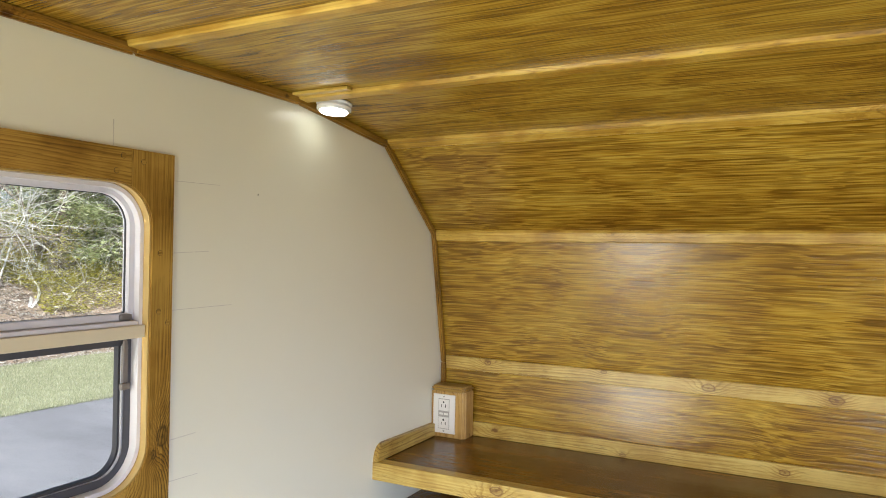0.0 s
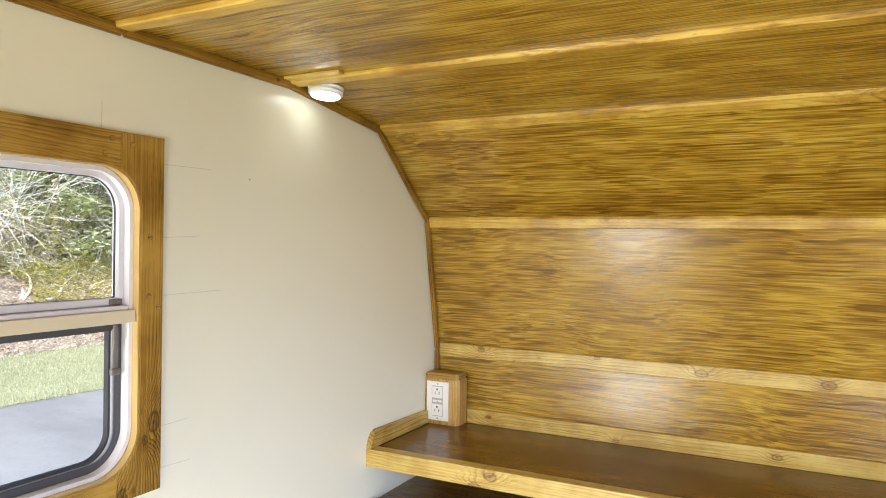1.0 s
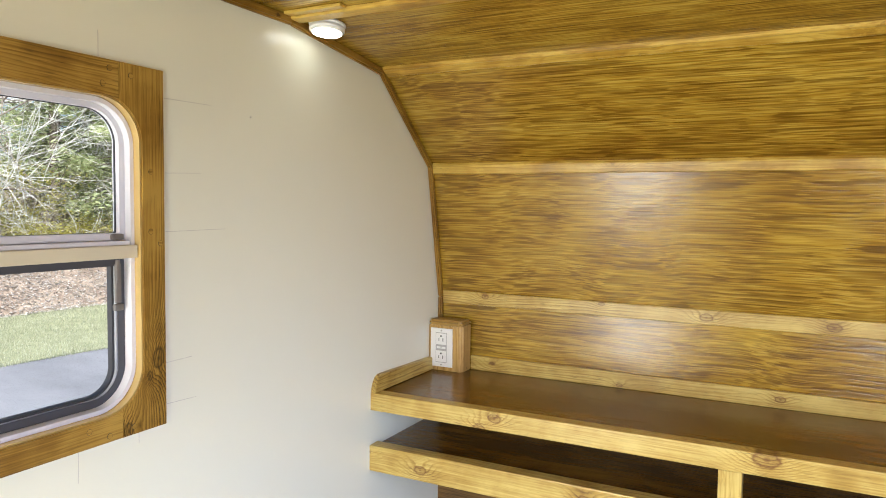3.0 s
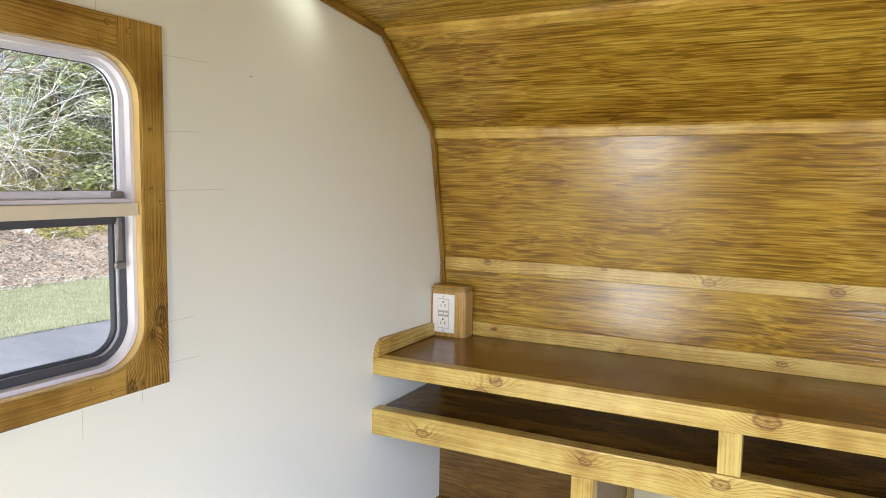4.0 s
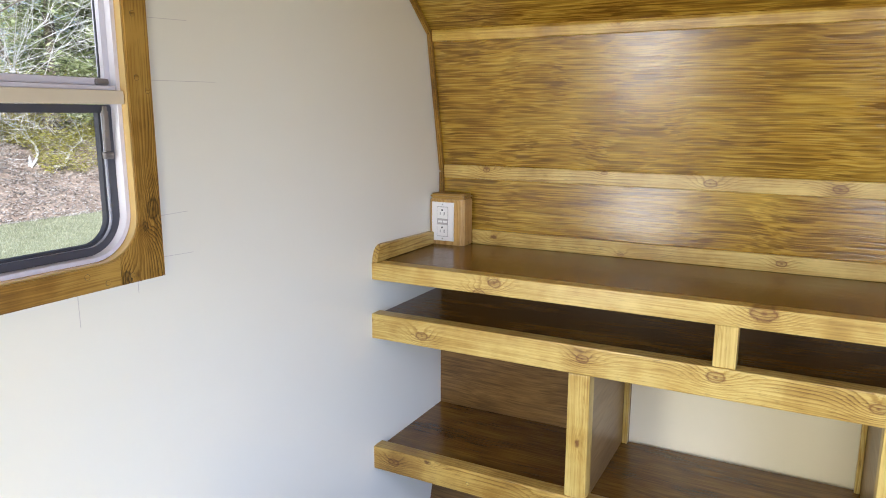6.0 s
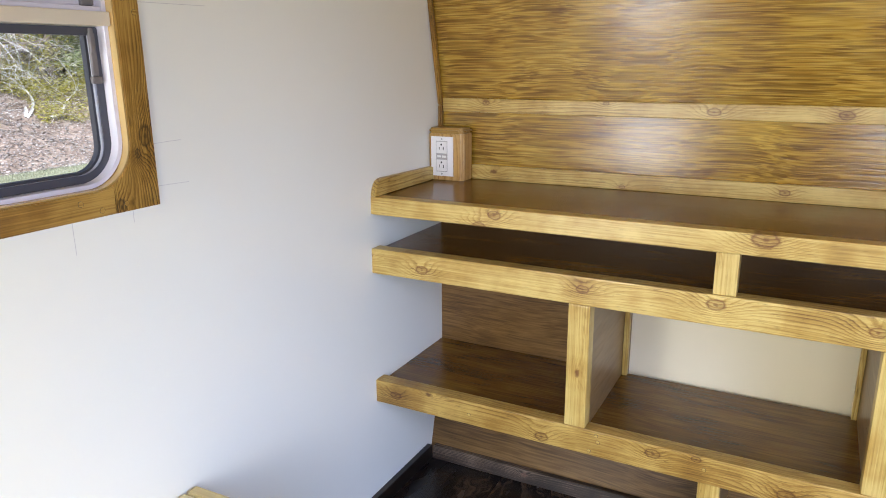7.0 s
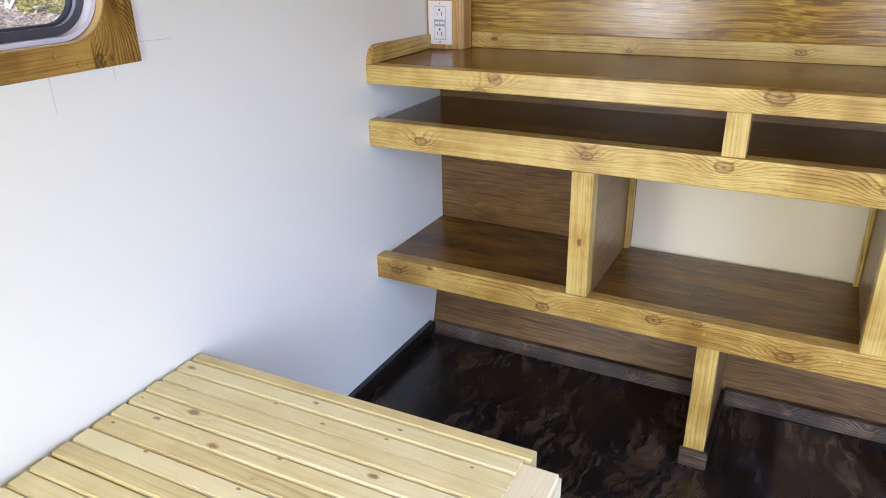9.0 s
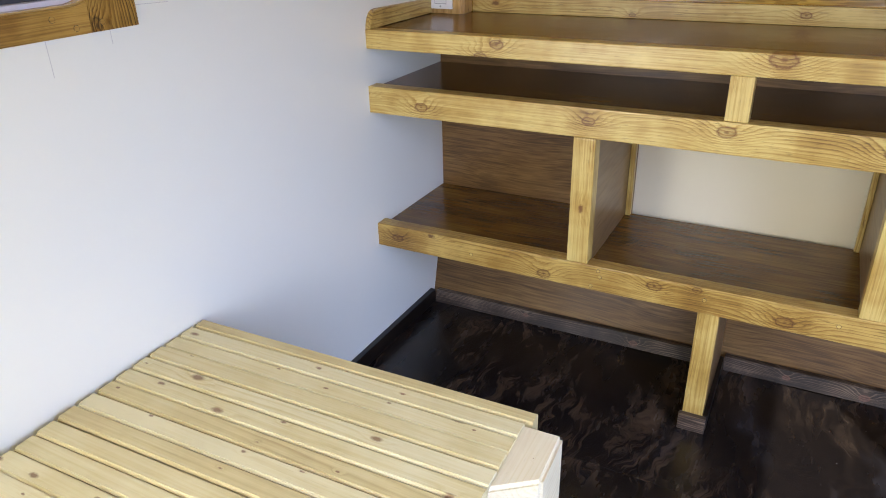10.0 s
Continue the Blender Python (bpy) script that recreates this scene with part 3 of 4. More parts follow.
def half_frame(q, top, r, inset, a, b):
    """A sash outline, round at its outer end alone."""
    def loop(i):
        y0, y1, z0, z1 = q[0] + i, q[1] - i, q[2] + i, q[3] - i
        rr = max(r - i, 0.004)
        full = rounded(y0, y1, z0, z1, rr, 14)
        square = rounded(y0, y1, z0, z1, 0.004, 14)
        return [(f if (f[1] > (z0 + z1) / 2) == top else s) for f, s in zip(full, square)]
    return prism(loop(0), [loop(inset)], side, a, b)


upper = part("sash", half_frame(U, True, 0.062, 0.010, -0.026, -0.010), ALU, window, "white aluminium frame of the fixed upper pane")
part("bottom_rail", box(-0.024, -0.0095, U[0] + 0.001, U[1] - 0.001, U[2] + 0.0002, U[2] + 0.011, 0.002), ALU, upper, "white aluminium bottom rail")
part("gasket", half_frame((U[0] + 0.010, U[1] - 0.010, U[2] + 0.010, U[3] - 0.0095), True, 0.052, 0.0016, -0.0215, -0.0185), RUBBER, upper, "thin black rubber seal")
part("pane", box(-0.0212, -0.0195, U[0] + 0.004, U[1] - 0.004, U[2] + 0.004, U[3] - 0.004), GLASS, upper).visible_shadow = False
lower = part("sash", half_frame(D, False, 0.060, 0.0125, -0.028, -0.014), DARK_SASH, window, "dark grey frame of the awning pane")
part("seal", half_frame((D[0] + 0.0125, D[1] - 0.0125, D[2] + 0.0105, D[3] - 0.004), False, 0.048, 0.0022, -0.030, -0.016), GREY_SASH, lower, "light grey inner channel")
part("gasket", half_frame((D[0] + 0.0147, D[1] - 0.0147, D[2] + 0.0127, D[3] - 0.006), False, 0.046, 0.004, -0.032, -0.021), RUBBER, lower, "dark rubber gasket")
part("pane", box(-0.0300, -0.0285, D[0] + 0.015, D[1] - 0.015, D[2] + 0.013, D[3] - 0.007), GLASS, lower).visible_shadow = False
part("hinge", box(-0.013, -0.008, Y1 - 0.030, Y1 - 0.0195, BAR0 - 0.074, BAR0 - 0.010, 0.002), RUSTY, lower, "rusty window stay arm")
part("hinge", box(-0.007, -0.003, Y1 - 0.0325, Y1 - 0.0250, BAR0 - 0.040, BAR0 - 0.003, 0.002), RUSTY, lower, "rusty window stay arm")
part("stay_bracket", box(-0.0135, -0.006, Y1 - 0.034, Y1 - 0.016, BAR0 - 0.086, BAR0 - 0.0745, 0.003), RUSTY, lower, "rusty bracket")
part("latch", box(-0.0155, -0.004, U[1] - 0.028, U[1] - 0.006, U[2] + 0.0002, U[2] + 0.010, 0.003), RUSTY, upper, "dark broken latch")

# pencil marks left on the white wall
for y0, y1, z0, z1 in ((-1.02, -0.907, 1.5535, 1.5555), (-1.02, -0.931, 1.427, 1.431), (-1.02, -0.872, 1.327, 1.329), (-1.02, -0.947, 1.028, 1.025), (-1.02, -0.955, 1.100, 1.101)):
    slope = math.atan2(z1 - z0, y1 - y0)
    bm = box(0.0002, 0.0005, 0, math.hypot(y1 - y0, z1 - z0), -0.0004, 0.0004)
    bm.transform(Matrix.Translation((0, y0, z0)) @ Matrix.Rotation(slope, 4, "X"))
    solid("pencil_mark", bm, PENCIL, "thin pencil line on the white wall", "mark", "structure")
for y, z0, z1 in ((-1.180, 0.945, 0.999), (-1.070, 0.975, 0.999), (-1.135, 1.597, 1.64)):
    solid("pencil_mark", box(0.0002, 0.0005, y - 0.0004, y + 0.0004, z0, z1), PENCIL, "thin pencil line on the white wall", "mark", "structure")
solid("wall_speck", disc((0.0003, -0.803, 1.546), (1, 0, 0), 0.0013, 0.001, 10), SLOT, "small dark speck on the white wall", "mark", "structure")

# ---- ceiling lamp ----
lamp = thing("ceiling_lamp", (0.060, -0.632, 1.762), "round white puck lamp, lit, under the plywood ceiling", "lamp")
tilt = Vector((0, -0.10, -1)).normalized()
base = Vector((0.060, -0.636, 1.7585))
part("base", disc(base + tilt * 0.002, tilt, 0.039, 0.005, 48, 0.001), LAMP_BODY, lamp, "white base ring", True)
part("body", disc(base + tilt * 0.0115, tilt, 0.0375, 0.013, 48, 0.003), LAMP_BODY, lamp, "white plastic body", True)
part("diffuser", disc(base + tilt * 0.0195, tilt, 0.0315, 0.0035, 48, 0.0015), LENS, lamp, "glowing round diffuser", True)

# ---- shelf unit ----
unit_ob = thing("shelf_unit", (0.97, -0.18, 0), "built-in golden pine and brown plywood shelf unit along the front wall", "shelf")
XR = RIGHT - 0.002
top = part("worktop", box(0.001, XR, -0.331, 0.0125, 0.878, 0.896, 0.001), SHELF_PLY, unit_ob, "dark brown glossy worktop")
part("front_edge", box(0.001, XR, -0.368, -0.3312, 0.851, 0.897, 0.003), TOP_EDGE, top, "golden pine edge with knots")
part("backsplash", box(0.112, XR, 0.0015, 0.0128, 0.8962, 0.938, 0.002), SPLASH, top, "golden pine strip")
prof = [(-0.366, 0.8975), (-0.060, 0.8975), (-0.060, 0.934), (-0.325, 0.940)] + [(-0.330 - 0.033 * math.sin(radians(a)), 0.907 + 0.033 * math.cos(radians(a))) for a in (15, 35, 55, 75)] + [(-0.3655, 0.905)]
part("side_splash", soft(prism(prof, [], side, 0.0008, 0.018)), SIDE_SPLASH, top, "pine strip with a rounded end")

mid = part("middle_shelf", box(0.001, XR, -0.331, 0.0125, 0.735, 0.752, 0.001), SHELF_PLY, unit_ob, "dark brown plywood shelf")
part("front_edge", box(0.001, XR, -0.371, -0.3312, 0.694, 0.761, 0.003), MID_EDGE, mid, "golden pine edge with knots")
low = part("lower_shelf", box(0.001, XR, -0.331, 0.0125, 0.356, 0.373, 0.001), SHELF_PLY, unit_ob, "dark brown plywood shelf")
low_edge = part("front_edge", box(0.001, XR, -0.372, -0.3312, 0.324, 0.389, 0.003), LOW_EDGE, low, "golden pine edge with knots and plugs")
for x, z in ((0.284, 0.352), (0.62, 0.362), (0.857, 0.359), (1.121, 0.362), (0.60, 0.335), (0.615, 0.378)):
    part("plug", disc((x, -0.3722, z), (0, -1, 0), 0.004, 0.001, 14), PLUG_GOLD, low)
    rim = [[(x + r * math.cos(radians(30 * k)), z + r * math.sin(radians(30 * k))) for k in range(12)] for r in (0.0048, 0.0039)]
    part("plug_rim", prism(rim[0], rim[1:], lambda u, v, d: (u, d, v), -0.3724, -0.3715), SLOT, low, "dark ring round a plug")

part("spacer", box(0.8395, 0.8845, -0.366, -0.326, 0.7612, 0.8508, 0.002), POST, unit_ob, "short golden pine spacer block")
for x0, x1, panel_x in ((0.536, 0.587, 0.566), (1.150, 1.200, 1.157)):
    div = part("divider", box(panel_x, panel_x + 0.016, -0.331, 0.0005, 0.3732, 0.7348, 0.0008), SIDE_PLY, unit_ob, "brown plywood divider")
    part("post", box(x0, x1, -0.371, -0.3312, 0.3892, 0.6938, 0.003), POST, div, "golden pine post")
part("hatch_strip", box(0.5825, 0.597, -0.006, 0.0128, 0.3732, 0.7348, 0.002), POST, unit_ob, "pine strip beside the hatch")
part("hatch_strip", box(1.1440, 1.1565, -0.006, 0.0128, 0.3732, 0.7348, 0.002), POST, unit_ob, "pine strip beside the hatch")
bm = box(0.862, 0.893, -0.332, -0.0775, 0.0, 0.3555, 0.001)
leg = part("leg", bm, SIDE_PLY, unit_ob, "plywood support under the lower shelf")
part("leg_post", box(0.846, 0.893, -0.366, -0.3322, 0.0, 0.3238, 0.003), POST, leg, "golden pine leg post")
part("foot_trim", box(0.840, 0.903, -0.384, -0.3665, 0.004, 0.046, 0.002), DARK_BOARD, leg, "black stained trim round the foot")
part("foot_trim", box(0.8935, 0.904, -0.366, -0.09, 0.004, 0.047, 0.002), DARK_BOARD_Y, leg, "black stained trim round the foot")

# ---- outlet box ----
outlet = thing("outlet_box", (0.055, -0.025, 0.8965), "pine box with a white double socket on the worktop", "socket")


def box_bevelled(x0, x1, y0, y1, z0, z1, corner, soften):
    bm = prism([(x0, y0), (x1 - corner, y0), (x1, y0 + corner), (x1, y1), (x0, y1)], [], lambda u, v, d: (u, v, d), z0, z1)
    bmesh.ops.bevel(bm, geom=[e for e in bm.edges if len(e.link_faces) == 2 and e.calc_face_angle() > 0.4], offset=soften, segments=2, affect="EDGES")
    return bm


part("body", box_bevelled(0.0008, 0.109, -0.058, 0.0012, 0.8966, 1.030, 0.010, 0.0015), BOX_V, outlet, "pale golden pine box")
part("cap", box_bevelled(0.0008, 0.112, -0.062, 0.0022, 1.0304, 1.046, 0.012, 0.006), BOX_CAP, outlet, "brown pine cap with rounded edges")
plate = part("cover_plate", box(0.009, 0.0795, -0.0625, -0.0583, 0.909, 1.022, 0.0012), PLASTIC, outlet, "white plastic cover plate")
part("insert", box(0.0262, 0.0622, -0.0632, -0.0624, 0.9215, 1.0095, 0.0003), INSERT_GAP, plate)
for z in (0.991, 0.940):
    part("receptacle", box(0.0275, 0.0610, -0.0645, -0.0630, z - 0.0165, z + 0.0165, 0.0008), PLASTIC, plate)
    for x, wide, high, dz in ((0.0375, 0.0018, 0.008, -0.002), (0.0505, 0.0022, 0.0095, -0.002)):
        part("slot", box(x - wide / 2, x + wide / 2, -0.0650, -0.0646, z + dz - high / 2, z + dz + high / 2), SLOT, plate)
    part("slot", disc((0.044, -0.0648, z + 0.0085), (0, -1, 0), 0.0028, 0.0005, 12), SLOT, plate)
part("test_button", box(0.0300, 0.0425, -0.0640, -0.0627, 0.9625, 0.9685, 0.0006), PLASTIC, plate)
part("test_button", box(0.0455, 0.0585, -0.0640, -0.0627, 0.9625, 0.9685, 0.0006), PLASTIC, plate)
for z in (1.0155, 0.9155):
    part("screw", disc((0.044, -0.0628, z), (0, -1, 0), 0.0026, 0.0010, 14), STEEL, plate)

# ---- bed platform ----
bed = thing("bed_platform", (0.35, -1.75, 0), "low platform of narrow pale pine slats against the white wall", "bed")
PITCH, N_SLATS = 0.0375, 40


def slat(half_long, half_wide):
    """A board with its long edges rounded."""
    bm = box(-half_long, half_long, -half_wide, half_wide, -0.038, 0.0)
    bmesh.ops.bevel(bm, geom=[e for e in bm.edges if abs(e.verts[0].co.x - e.verts[1].co.x) > 0.1], offset=0.0036, segments=3, affect="EDGES")
    return mesh_of("slat", bm, SLAT)


slat_mesh, first_mesh = slat(0.3392, 0.0179), slat(0.3440, 0.0138)
for k in range(N_SLATS):
    ob = new("slat", slat_mesh if k else first_mesh)
    ob.parent = bed
    at = (0.3455, -1.0502 - PITCH * (k - 1)) if k else (0.3520, -1.0168)
    ob.location = Vector((at[0] + random.uniform(-0.0005, 0.0005), at[1] + random.uniform(-0.0008, 0.0008), 0.4400 + random.uniform(-0.0010, 0.0010))) - bed.location
    ob.rotation_euler = (random.uniform(-0.012, 0.012), 0, random.uniform(-0.0015, 0.0015))
part("rail", box(0.02, 0.68, -1.040, -1.004, 0.31, 0.4005, 0.003), BLOCK, bed)
part("rail", box(0.02, 0.69, -2.50, -2.464, 0.31, 0.4005, 0.003), BLOCK, bed)
part("rail", box(0.645, 0.680, -2.463, -1.041, 0.31, 0.4005, 0.003), BLOCK, bed)
for x, y in ((0.022, -1.078), (0.022, -2.462), (0.615, -2.462)):
    part("leg", box(x, x + 0.038, y, y + 0.038, 0.0, 0.3098, 0.003), BLOCK, bed)
post = prism([(0.6852, -1.180), (0.6852, -1.030), (0.7465, -1.030), (0.7480, -1.135)], [], lambda u, v, d: (u, v, d), 0.0, 0.4350)
bmesh.ops.bevel(post, geom=[e for e in post.edges if len(e.link_faces) == 2 and e.calc_face_angle() > 0.4 and max(v.co.x for v in e.verts) > 0.69], offset=0.006, segments=3, affect="EDGES")
part("corner_post", post, BLOCK, bed, "thick pale pine corner post")
bed_turn = Matrix.Translation((0, -1.008, 0)) @ Matrix.Rotation(radians(1.8), 4, "Z") @ Matrix.Translation((0.0, 1.0025, 0))
bed.matrix_basis = bed_turn @ Matrix.Translation(bed.location)

# the floor and what lies on it rise slightly to one side, the shelves less
for names, angle in ((("floor", "baseboard"), -0.0092), (("shelf_unit", "hatch_panel"), -0.003)):
    lean = Matrix.Rotation(angle, 4, "Y")
    for ob in [o for o in scene.objects if o.parent is None and o.name.split(".")[0] in names]:
        ob.matrix_basis = lean @ Matrix.Translation(ob.location)

# ---- outside ----
def asphalt():
    g = Graph("weathered_asphalt")
    p = g.place()
    n = g.noise(p, 120, 3, 0.7)
    big = g.noise(p, (0.5, 1.2, 1), 4, 0.6)
    col = g.ramp(g.math("ADD", g.math("MULTIPLY", n, 0.5), g.math("MULTIPLY", big, 0.5)), [(0.3, (0.12, 0.122, 0.142)), (0.7, (0.29, 0.293, 0.325))])
    g.bump(n, 0.5, 0.01)
    return g.done(col, 0.85)


def soil(name, a, b, c, scale):
    g = Graph(name)
    p = g.place()
    n = g.math("ADD", g.math("MULTIPLY", g.noise(p, scale, 5, 0.7), 0.6), g.math("MULTIPLY", g.noise(p, scale * 0.12, 3), 0.4))
    g.bump(n, 0.7, 0.05)
    return g.done(g.ramp(n, [(0.34, a), (0.5, b), (0.66, c)]), 0.9)


def foliage(name, a, b, c, translucent=0.45):
    g = Graph(name)
    r = g.add("ShaderNodeNewGeometry").outputs["Random Per Island"]
    big = g.noise(g.place(), 0.8, 3)
    f = g.math("ADD", g.math("MULTIPLY", r, 0.6), g.math("MULTIPLY", big, 0.4))
    col = g.ramp(f, [(0.15, a), (0.5, b), (0.85, c)])
    mat = g.done(col, 0.7, spec=0.25)
    thin = g.add("ShaderNodeBsdfTranslucent", Color=col)
    both = g.add("ShaderNodeMixShader")
    g.put(both.inputs[0], translucent)
    g.tree.links.new(g.bsdf.outputs[0], both.inputs[1])
    g.tree.links.new(thin.outputs[0], both.inputs[2])
    g.tree.links.new(both.outputs[0], g.tree.nodes["Material Output"].inputs["Surface"])
    return mat


ASPHALT = asphalt()
TURF = soil("green_turf", (0.18, 0.20, 0.11), (0.32, 0.335, 0.20), (0.45, 0.455, 0.31), 30)
LITTER_SOIL = soil("leaf_litter_ground", (0.16, 0.115, 0.085), (0.32, 0.25, 0.20), (0.48, 0.41, 0.34), 22)
GRASS = foliage("grass_blades", (0.23, 0.245, 0.16), (0.38, 0.395, 0.28), (0.57, 0.58, 0.46))
LITTER = foliage("dry_leaves", (0.26, 0.225, 0.205), (0.46, 0.42, 0.395), (0.70, 0.67, 0.645))
NEEDLES = foliage("conifer_sprays", (0.22, 0.27, 0.12), (0.46, 0.51, 0.28), (0.68, 0.71, 0.47))
MOSS = foliage("mossy_yellow_leaves", (0.28, 0.27, 0.06), (0.54, 0.51, 0.12), (0.74, 0.70, 0.30))
TWIG = soil("pale_bare_bark", (0.54, 0.52, 0.51), (0.76, 0.74, 0.73), (0.88, 0.87, 0.86), 40)
BARK = soil("dark_bark", (0.11, 0.09, 0.075), (0.25, 0.21, 0.17), (0.40, 0.36, 0.29), 25)
GROUND = -0.60

# the lawn's two edges, nearly parallel to the caravan
def road_edge(y):
    return -7.45 + 0.06 * math.sin(y * 0.9) + (y - 3.7) * 0.12


def lawn_edge(y):
    return -10.95 + 0.12 * math.sin(y * 0.7) + (y - 5.5) * 0.05


def bank_height(x, y):
    d = max(0.0, lawn_edge(y) - x)
    rise = 1.7 * (1 - math.exp(-d / 2.6)) + 0.09 * d
    return rise + min(d, 1.5) * 0.25 * noise.noise((x * 0.6, y * 0.6, 0)) + min(d, 1.0) * 0.12 * noise.noise((x * 2.1, y * 2.1, 4))


def sheet_grid(x0, x1, y0, y1, nx, ny, height):
    verts = [(x0 + (x1 - x0) * i / nx, y0 + (y1 - y0) * j / ny) for i in range(nx + 1) for j in range(ny + 1)]
    faces = [(i * (ny + 1) + j, (i + 1) * (ny + 1) + j, (i + 1) * (ny + 1) + j + 1, i * (ny + 1) + j + 1) for i in range(nx) for j in range(ny)]
    me = bpy.data.meshes.new("sheet")
    me.from_pydata([(x, y, height(x, y)) for x, y in verts], [], faces)
    me.update()
    return me


def laid(name, me, material, label, category, smooth=True, kind="structure"):
    me.name = name
    me.materials.append(material)
    if smooth:
        me.shade_smooth()
    return tagged(new(name, me), label, category, "", kind)


laid("ground", sheet_grid(-600, 600, -600, 600, 60, 60, lambda x, y: GROUND - 0.06), TURF, "flat green ground that reaches the horizon", "ground")


def strip_between(left, right, y0, y1, ny, z, nx=2):
    verts, faces = [], []
    for j in range(ny + 1):
        y = y0 + (y1 - y0) * j / ny
        a, b = left(y), right(y)
        verts += [(a + (b - a) * i / nx, y, z(a + (b - a) * i / nx, y)) for i in range(nx + 1)]
    for j in range(ny):
        for i in range(nx):
            q = j * (nx + 1) + i
            faces.append((q, q + 1, q + nx + 2, q + nx + 1))
    me = bpy.data.meshes.new("strip")
    me.from_pydata(verts, [], faces)
    me.update()
    return me


laid("road", strip_between(road_edge, lambda y: 8.0, -40, 60, 200, lambda x, y: GROUND - 0.012), ASPHALT, "grey weathered asphalt drive", "road")
laid("lawn", strip_between(lambda y: lawn_edge(y) - 0.2, lambda y: road_edge(y), -40, 60, 200, lambda x, y: GROUND + 0.006 * noise.noise((x, y, 0)), 14), TURF, "green mown grass verge", "lawn")
laid("bank", strip_between(lambda y: -34.0, lawn_edge, -30, 50, 240, lambda x, y: GROUND + bank_height(x, y), 80), LITTER_SOIL, "wooded bank covered in dry leaves", "bank")

rng = random.Random(11)


def scatter(name, count, where, material, size, label, category, upright=False, thin=1.0):
    """Many small leaves or blades as one mesh."""
    verts, faces = [], []
    for _ in range(count):
        p = Vector(where())
        s = size * rng.uniform(0.55, 1.4)
        a = rng.uniform(0, 2 * math.pi)
        if upright:
            side_v = Vector((math.cos(a), math.sin(a), 0)) * s * 0.10
            tip = Vector((rng.uniform(-0.5, 0.5), rng.uniform(-0.5, 0.5), 1.2)) * s
            n = len(verts)
            verts += [p - side_v, p + side_v, p + tip]
            faces.append((n, n + 1, n + 2))
        else:
            u = Vector((math.cos(a), math.sin(a), rng.uniform(-0.6, 0.6))).normalized()
            v = u.cross(Vector((rng.uniform(-0.8, 0.8), rng.uniform(-0.8, 0.8), 1))).normalized()
            n = len(verts)
            verts += [p - u * s, p - v * s * 0.5 * thin, p + u * s, p + v * s * 0.5 * thin]
            faces.append((n, n + 1, n + 2, n + 3))
    me = bpy.data.meshes.new(name)
    me.from_pydata([tuple(v) for v in verts], [], faces)
    me.update()
    return laid(name, me, material, label, category, False, "stuff")


def on_lawn():
    y = rng.uniform(0.5, 11)
    x = rng.uniform(lawn_edge(y), road_edge(y) + 0.12)
    return (x, y, GROUND)


def on_bank():
    y = rng.uniform(0.0, 14)
    x = lawn_edge(y) - abs(rng.gauss(0, 2.6)) + 0.15
    return (x, y, GROUND + max(0.0, bank_height(x, y)) + 0.02)


scatter("grass", 90000, on_lawn, GRASS, 0.030, "short green grass blades on the verge", "grass", True)
scatter("leaf_litter", 50000, on_bank, LITTER, 0.028, "dry brown leaves lying on the bank", "leaves")


def on_brush():
    while True:
        y = rng.uniform(0.5, 13.5)
        d = rng.uniform(1.1, 4.2)
        x = lawn_edge(y) - d
        n = noise.noise((x * 0.9, y * 0.9, 7))
        if n > -0.12:
            break
    return (x, y, GROUND + bank_height(x, y) + abs(rng.gauss(0, 0.35)) * (0.4 + n) + 0.03)


def on_tangle():
    y = rng.uniform(0.5, 13.5)
    x = lawn_edge(y) - rng.uniform(0.9, 5.0)
    return (x, y, GROUND + bank_height(x, y) + abs(rng.gauss(0, 0.9)) + 0.05)


scatter("undergrowth", 60000, on_brush, MOSS, 0.026, "yellow-green moss and low leaves on the bank", "undergrowth")
scatter("twig_tangle", 20000, on_tangle, TWIG, 0.14, "tangle of thin pale twigs and dry stalks", "twigs", thin=0.04)


def stems(bm, start, way, length, radius, depth, branching, droop=0.0):
    """A bare branching stem."""
    pts, p, d = [Vector(start)], Vector(start), Vector(way).normalized()
    n = 6
    for k in range(n):
        d = (d + Vector((rng.gauss(0, 0.16), rng.gauss(0, 0.16), rng.gauss(0, 0.10) - droop))).normalized()
        p = p + d * length / n
        pts.append(p)
    tube(pts, [radius * (1 - 0.75 * k / n) for k in range(n + 1)], 4 if depth else 3, bm)
    if depth:
        for _ in range(branching):
            k = rng.randint(2, n)
            side_way = (d + Vector((rng.gauss(0, 0.8), rng.gauss(0, 0.8), rng.gauss(0.1, 0.6)))).normalized()
            stems(bm, pts[k], side_way, length * rng.uniform(0.4, 0.75), radius * 0.5, depth - 1, branching, droop)


def shrub(x, y, tall, count, depth=2):
    """A bare bush: several pale stems from one foot."""
    z = GROUND + bank_height(x, y) - 0.05
    ob = thing("bare_shrub", (x, y, z), "leafless shrub with pale grey tangled branches", "shrub", "shrubs on the bank")
    for _ in range(count):
        bm = bmesh.new()
        stems(bm, (x + rng.gauss(0, 0.15), y + rng.gauss(0, 0.15), z), (rng.gauss(0.25, 0.4), rng.gauss(0, 0.45), 1), tall * rng.uniform(0.6, 1.1), 0.02, depth, 5, 0.03)
        part("stem", bm, TWIG, ob)
    return ob


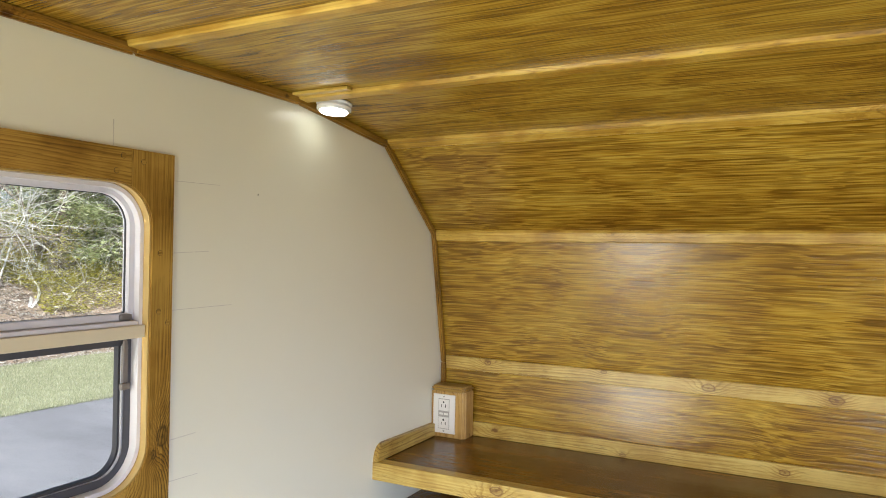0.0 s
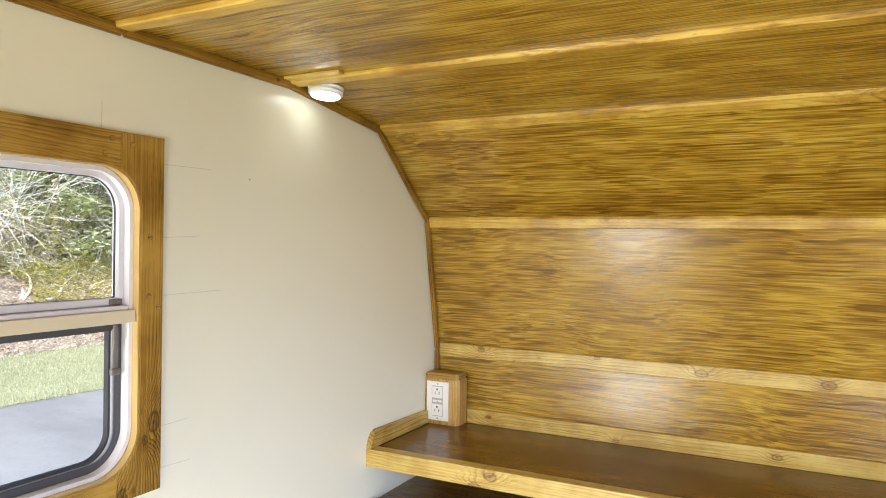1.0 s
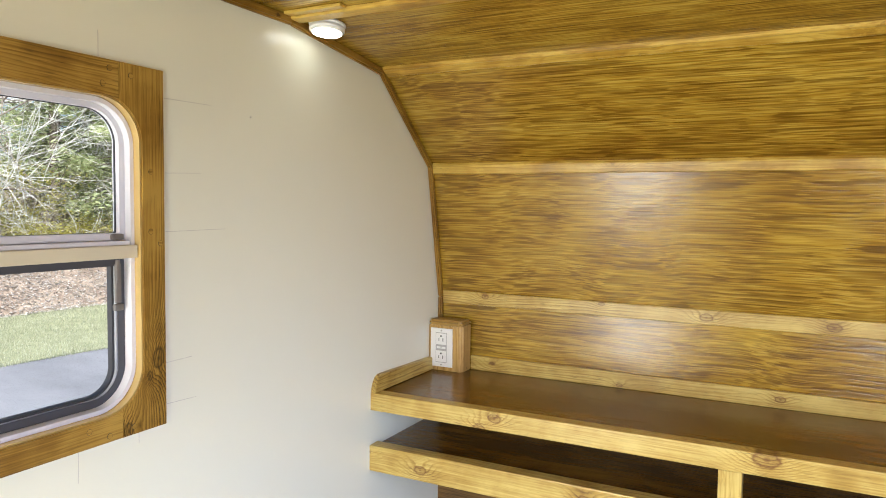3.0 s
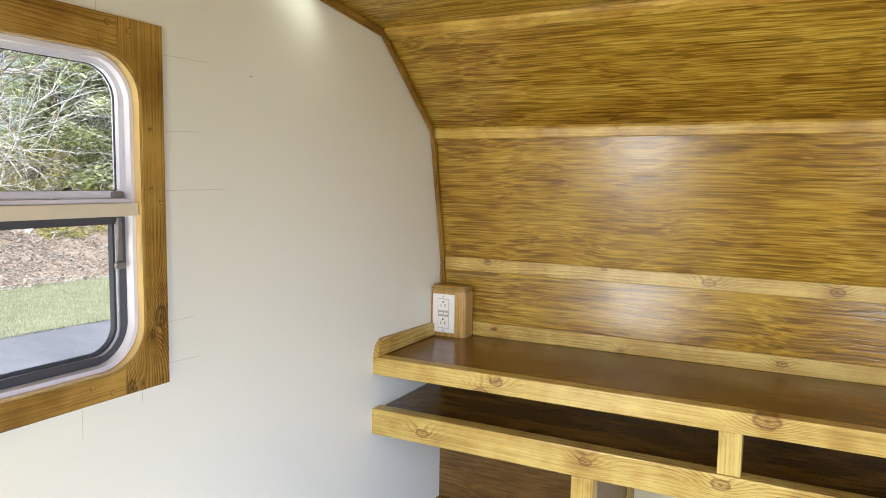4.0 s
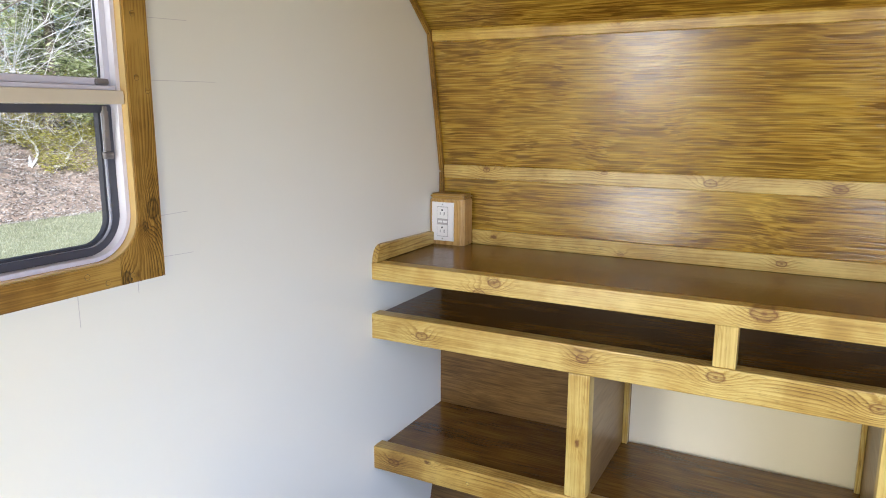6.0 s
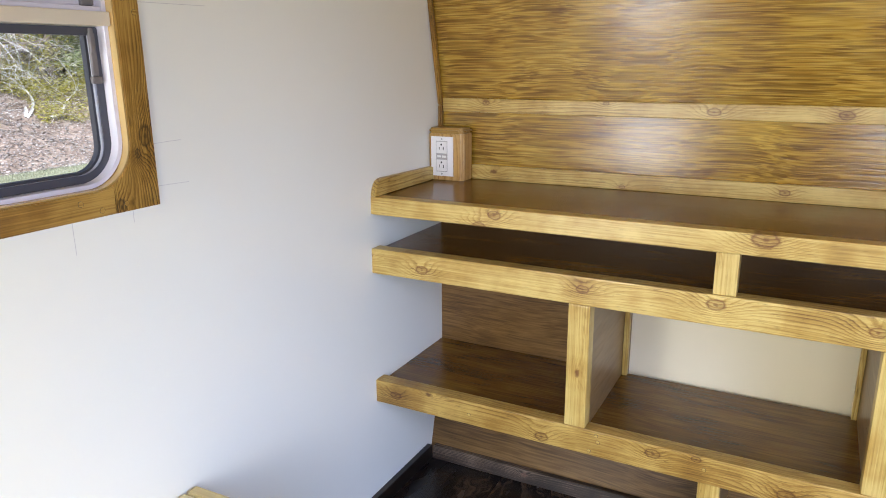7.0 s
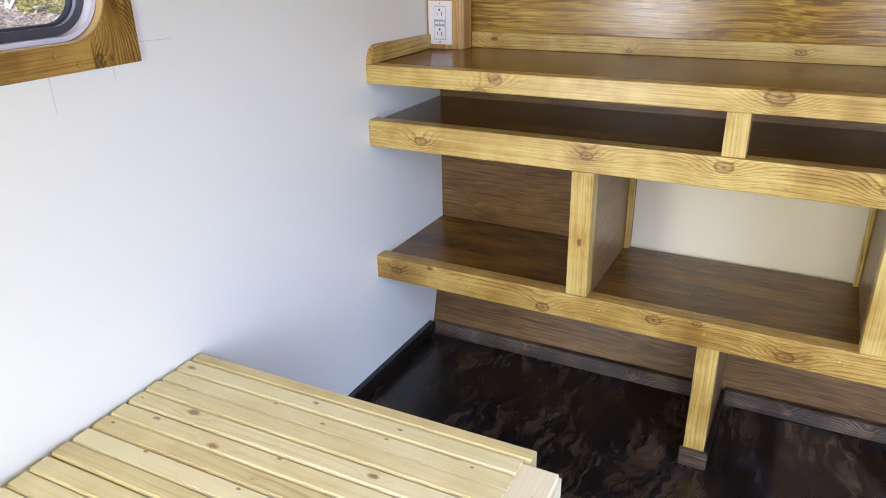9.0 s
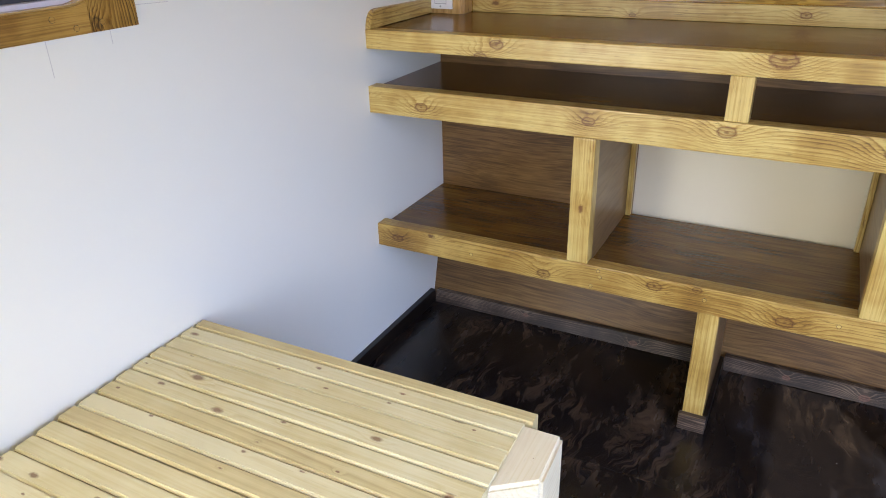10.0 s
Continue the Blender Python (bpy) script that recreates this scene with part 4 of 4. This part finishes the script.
def leaf_cloud(bm_verts, bm_faces, centre, spread, count, size, flat=0.5):
    for _ in range(count):
        p = Vector(centre) + Vector((rng.gauss(0, spread[0]), rng.gauss(0, spread[1]), rng.gauss(0, spread[2])))
        a = rng.uniform(0, 2 * math.pi)
        u = Vector((math.cos(a), math.sin(a), rng.uniform(-0.7, 0.4))).normalized()
        v = u.cross(Vector((rng.gauss(0, 0.6), rng.gauss(0, 0.6), 1))).normalized()
        s = size * rng.uniform(0.5, 1.5)
        n = len(bm_verts)
        bm_verts += [tuple(p - u * s), tuple(p - v * s * flat), tuple(p + u * s), tuple(p + v * s * flat)]
        bm_faces.append((n, n + 1, n + 2, n + 3))


def crown_part(name, verts, faces, material, parent, label=""):
    me = bpy.data.meshes.new(name)
    at = root_place(parent)
    me.from_pydata([tuple(Vector(v) - at) for v in verts], [], faces)
    me.update()
    me.materials.append(material)
    ob = new(name, me)
    ob.parent = parent
    return tagged(ob, label)


def conifer(x, y, tall, wide):
    z = GROUND + bank_height(x, y) - 0.1
    ob = thing("conifer", (x, y, z), "green conifer with drooping sprays on the bank", "tree", "conifers on the bank")
    lean = Vector((rng.gauss(0, 0.05), rng.gauss(0, 0.05), 1))
    pts = [Vector((x, y, z)) + lean * tall * k / 8 for k in range(9)]
    part("trunk", tube(pts, [0.11 * tall / 6 * (1 - 0.9 * k / 8) + 0.01 for k in range(9)], 7), BARK, ob, "dark trunk")
    verts, faces = [], []
    limbs = bmesh.new()
    for k in range(int(tall * 11)):
        h = rng.uniform(0.10, 0.98)
        reach = wide * (1 - h) ** 0.75 * rng.uniform(0.5, 1.15) + 0.12
        a = rng.uniform(0, 2 * math.pi)
        foot = Vector((x, y, z)) + lean * tall * h
        tip = foot + Vector((math.cos(a) * reach, math.sin(a) * reach, -0.22 * reach))
        tube([foot, foot.lerp(tip, 0.5) + Vector((0, 0, 0.05)), tip], [0.018, 0.012, 0.004], 3, limbs)
        for q in range(5):
            s = 0.3 + 0.18 * q
            leaf_cloud(verts, faces, foot.lerp(tip, s), (0.15, 0.15, 0.09), 36, 0.07, 0.34)
    part("limbs", limbs, BARK, ob, "thin dark limbs")
    crown_part("crown", verts, faces, NEEDLES, ob, "uneven green crown of small sprays")


def mossy_tree(x, y, tall):
    z = GROUND + bank_height(x, y) - 0.1
    ob = thing("mossy_tree", (x, y, z), "leafless tree with a mossy yellow-green trunk", "tree", "bare trees on the bank")
    bm = bmesh.new()
    stems(bm, (x, y, z), (rng.gauss(0, 0.2), rng.gauss(0, 0.2), 1), tall, 0.05, 2, 7, -0.02)
    part("trunk", bm, BARK, ob, "grey-brown trunk and limbs")
    verts, faces = [], []
    for k in range(26):
        leaf_cloud(verts, faces, (x + rng.gauss(0, 0.25), y + rng.gauss(0, 0.35), z + rng.uniform(0.1, 1.5)), (0.14, 0.14, 0.16), 70, 0.028, 0.5)
    crown_part("moss", verts, faces, MOSS, ob, "yellow-green moss and ivy")


for k in range(9):
    y = 0.5 + k * 1.45 + rng.uniform(-0.3, 0.3)
    mossy_tree(lawn_edge(y) - rng.uniform(1.5, 2.8), y, rng.uniform(3.0, 4.4))
for k in range(20):
    y = 1.0 + k * 0.6 + rng.uniform(-0.2, 0.2)
    shrub(lawn_edge(y) - rng.uniform(1.7, 4.2), y, rng.uniform(2.0, 3.6), 5)
for dx, y, tall, wide in ((2.2, 8.9, 5.5, 1.5), (3.0, 9.9, 6.0, 1.7), (3.4, 8.3, 6.0, 1.6), (4.4, 10.8, 6.5, 1.9), (5.2, 9.4, 7.0, 2.0), (5.2, 12.6, 7.0, 2.0), (7.0, 6.4, 7.0, 1.8), (7.4, 2.2, 8.0, 2.2), (7.4, 11.8, 8.5, 2.4), (9.4, 14.0, 9.0, 2.6), (9.0, 4.0, 8.0, 2.4)):
    conifer(lawn_edge(y) - dx, y, tall, wide)
for _ in range(4):
    y = rng.uniform(3, 9)
    x = lawn_edge(y) - rng.uniform(1.0, 2.0)
    z = GROUND + bank_height(x, y)
    bm = bmesh.new()
    a = rng.uniform(0.3, 1.2)
    stems(bm, (x, y, z + 0.03), (-math.cos(a) * 0.7, math.sin(a), 0.25), rng.uniform(1.2, 2.2), 0.035, 1, 3)
    solid("fallen_branch", bm, TWIG, "fallen grey branch lying on the leafy bank", "branch", group="fallen branches")
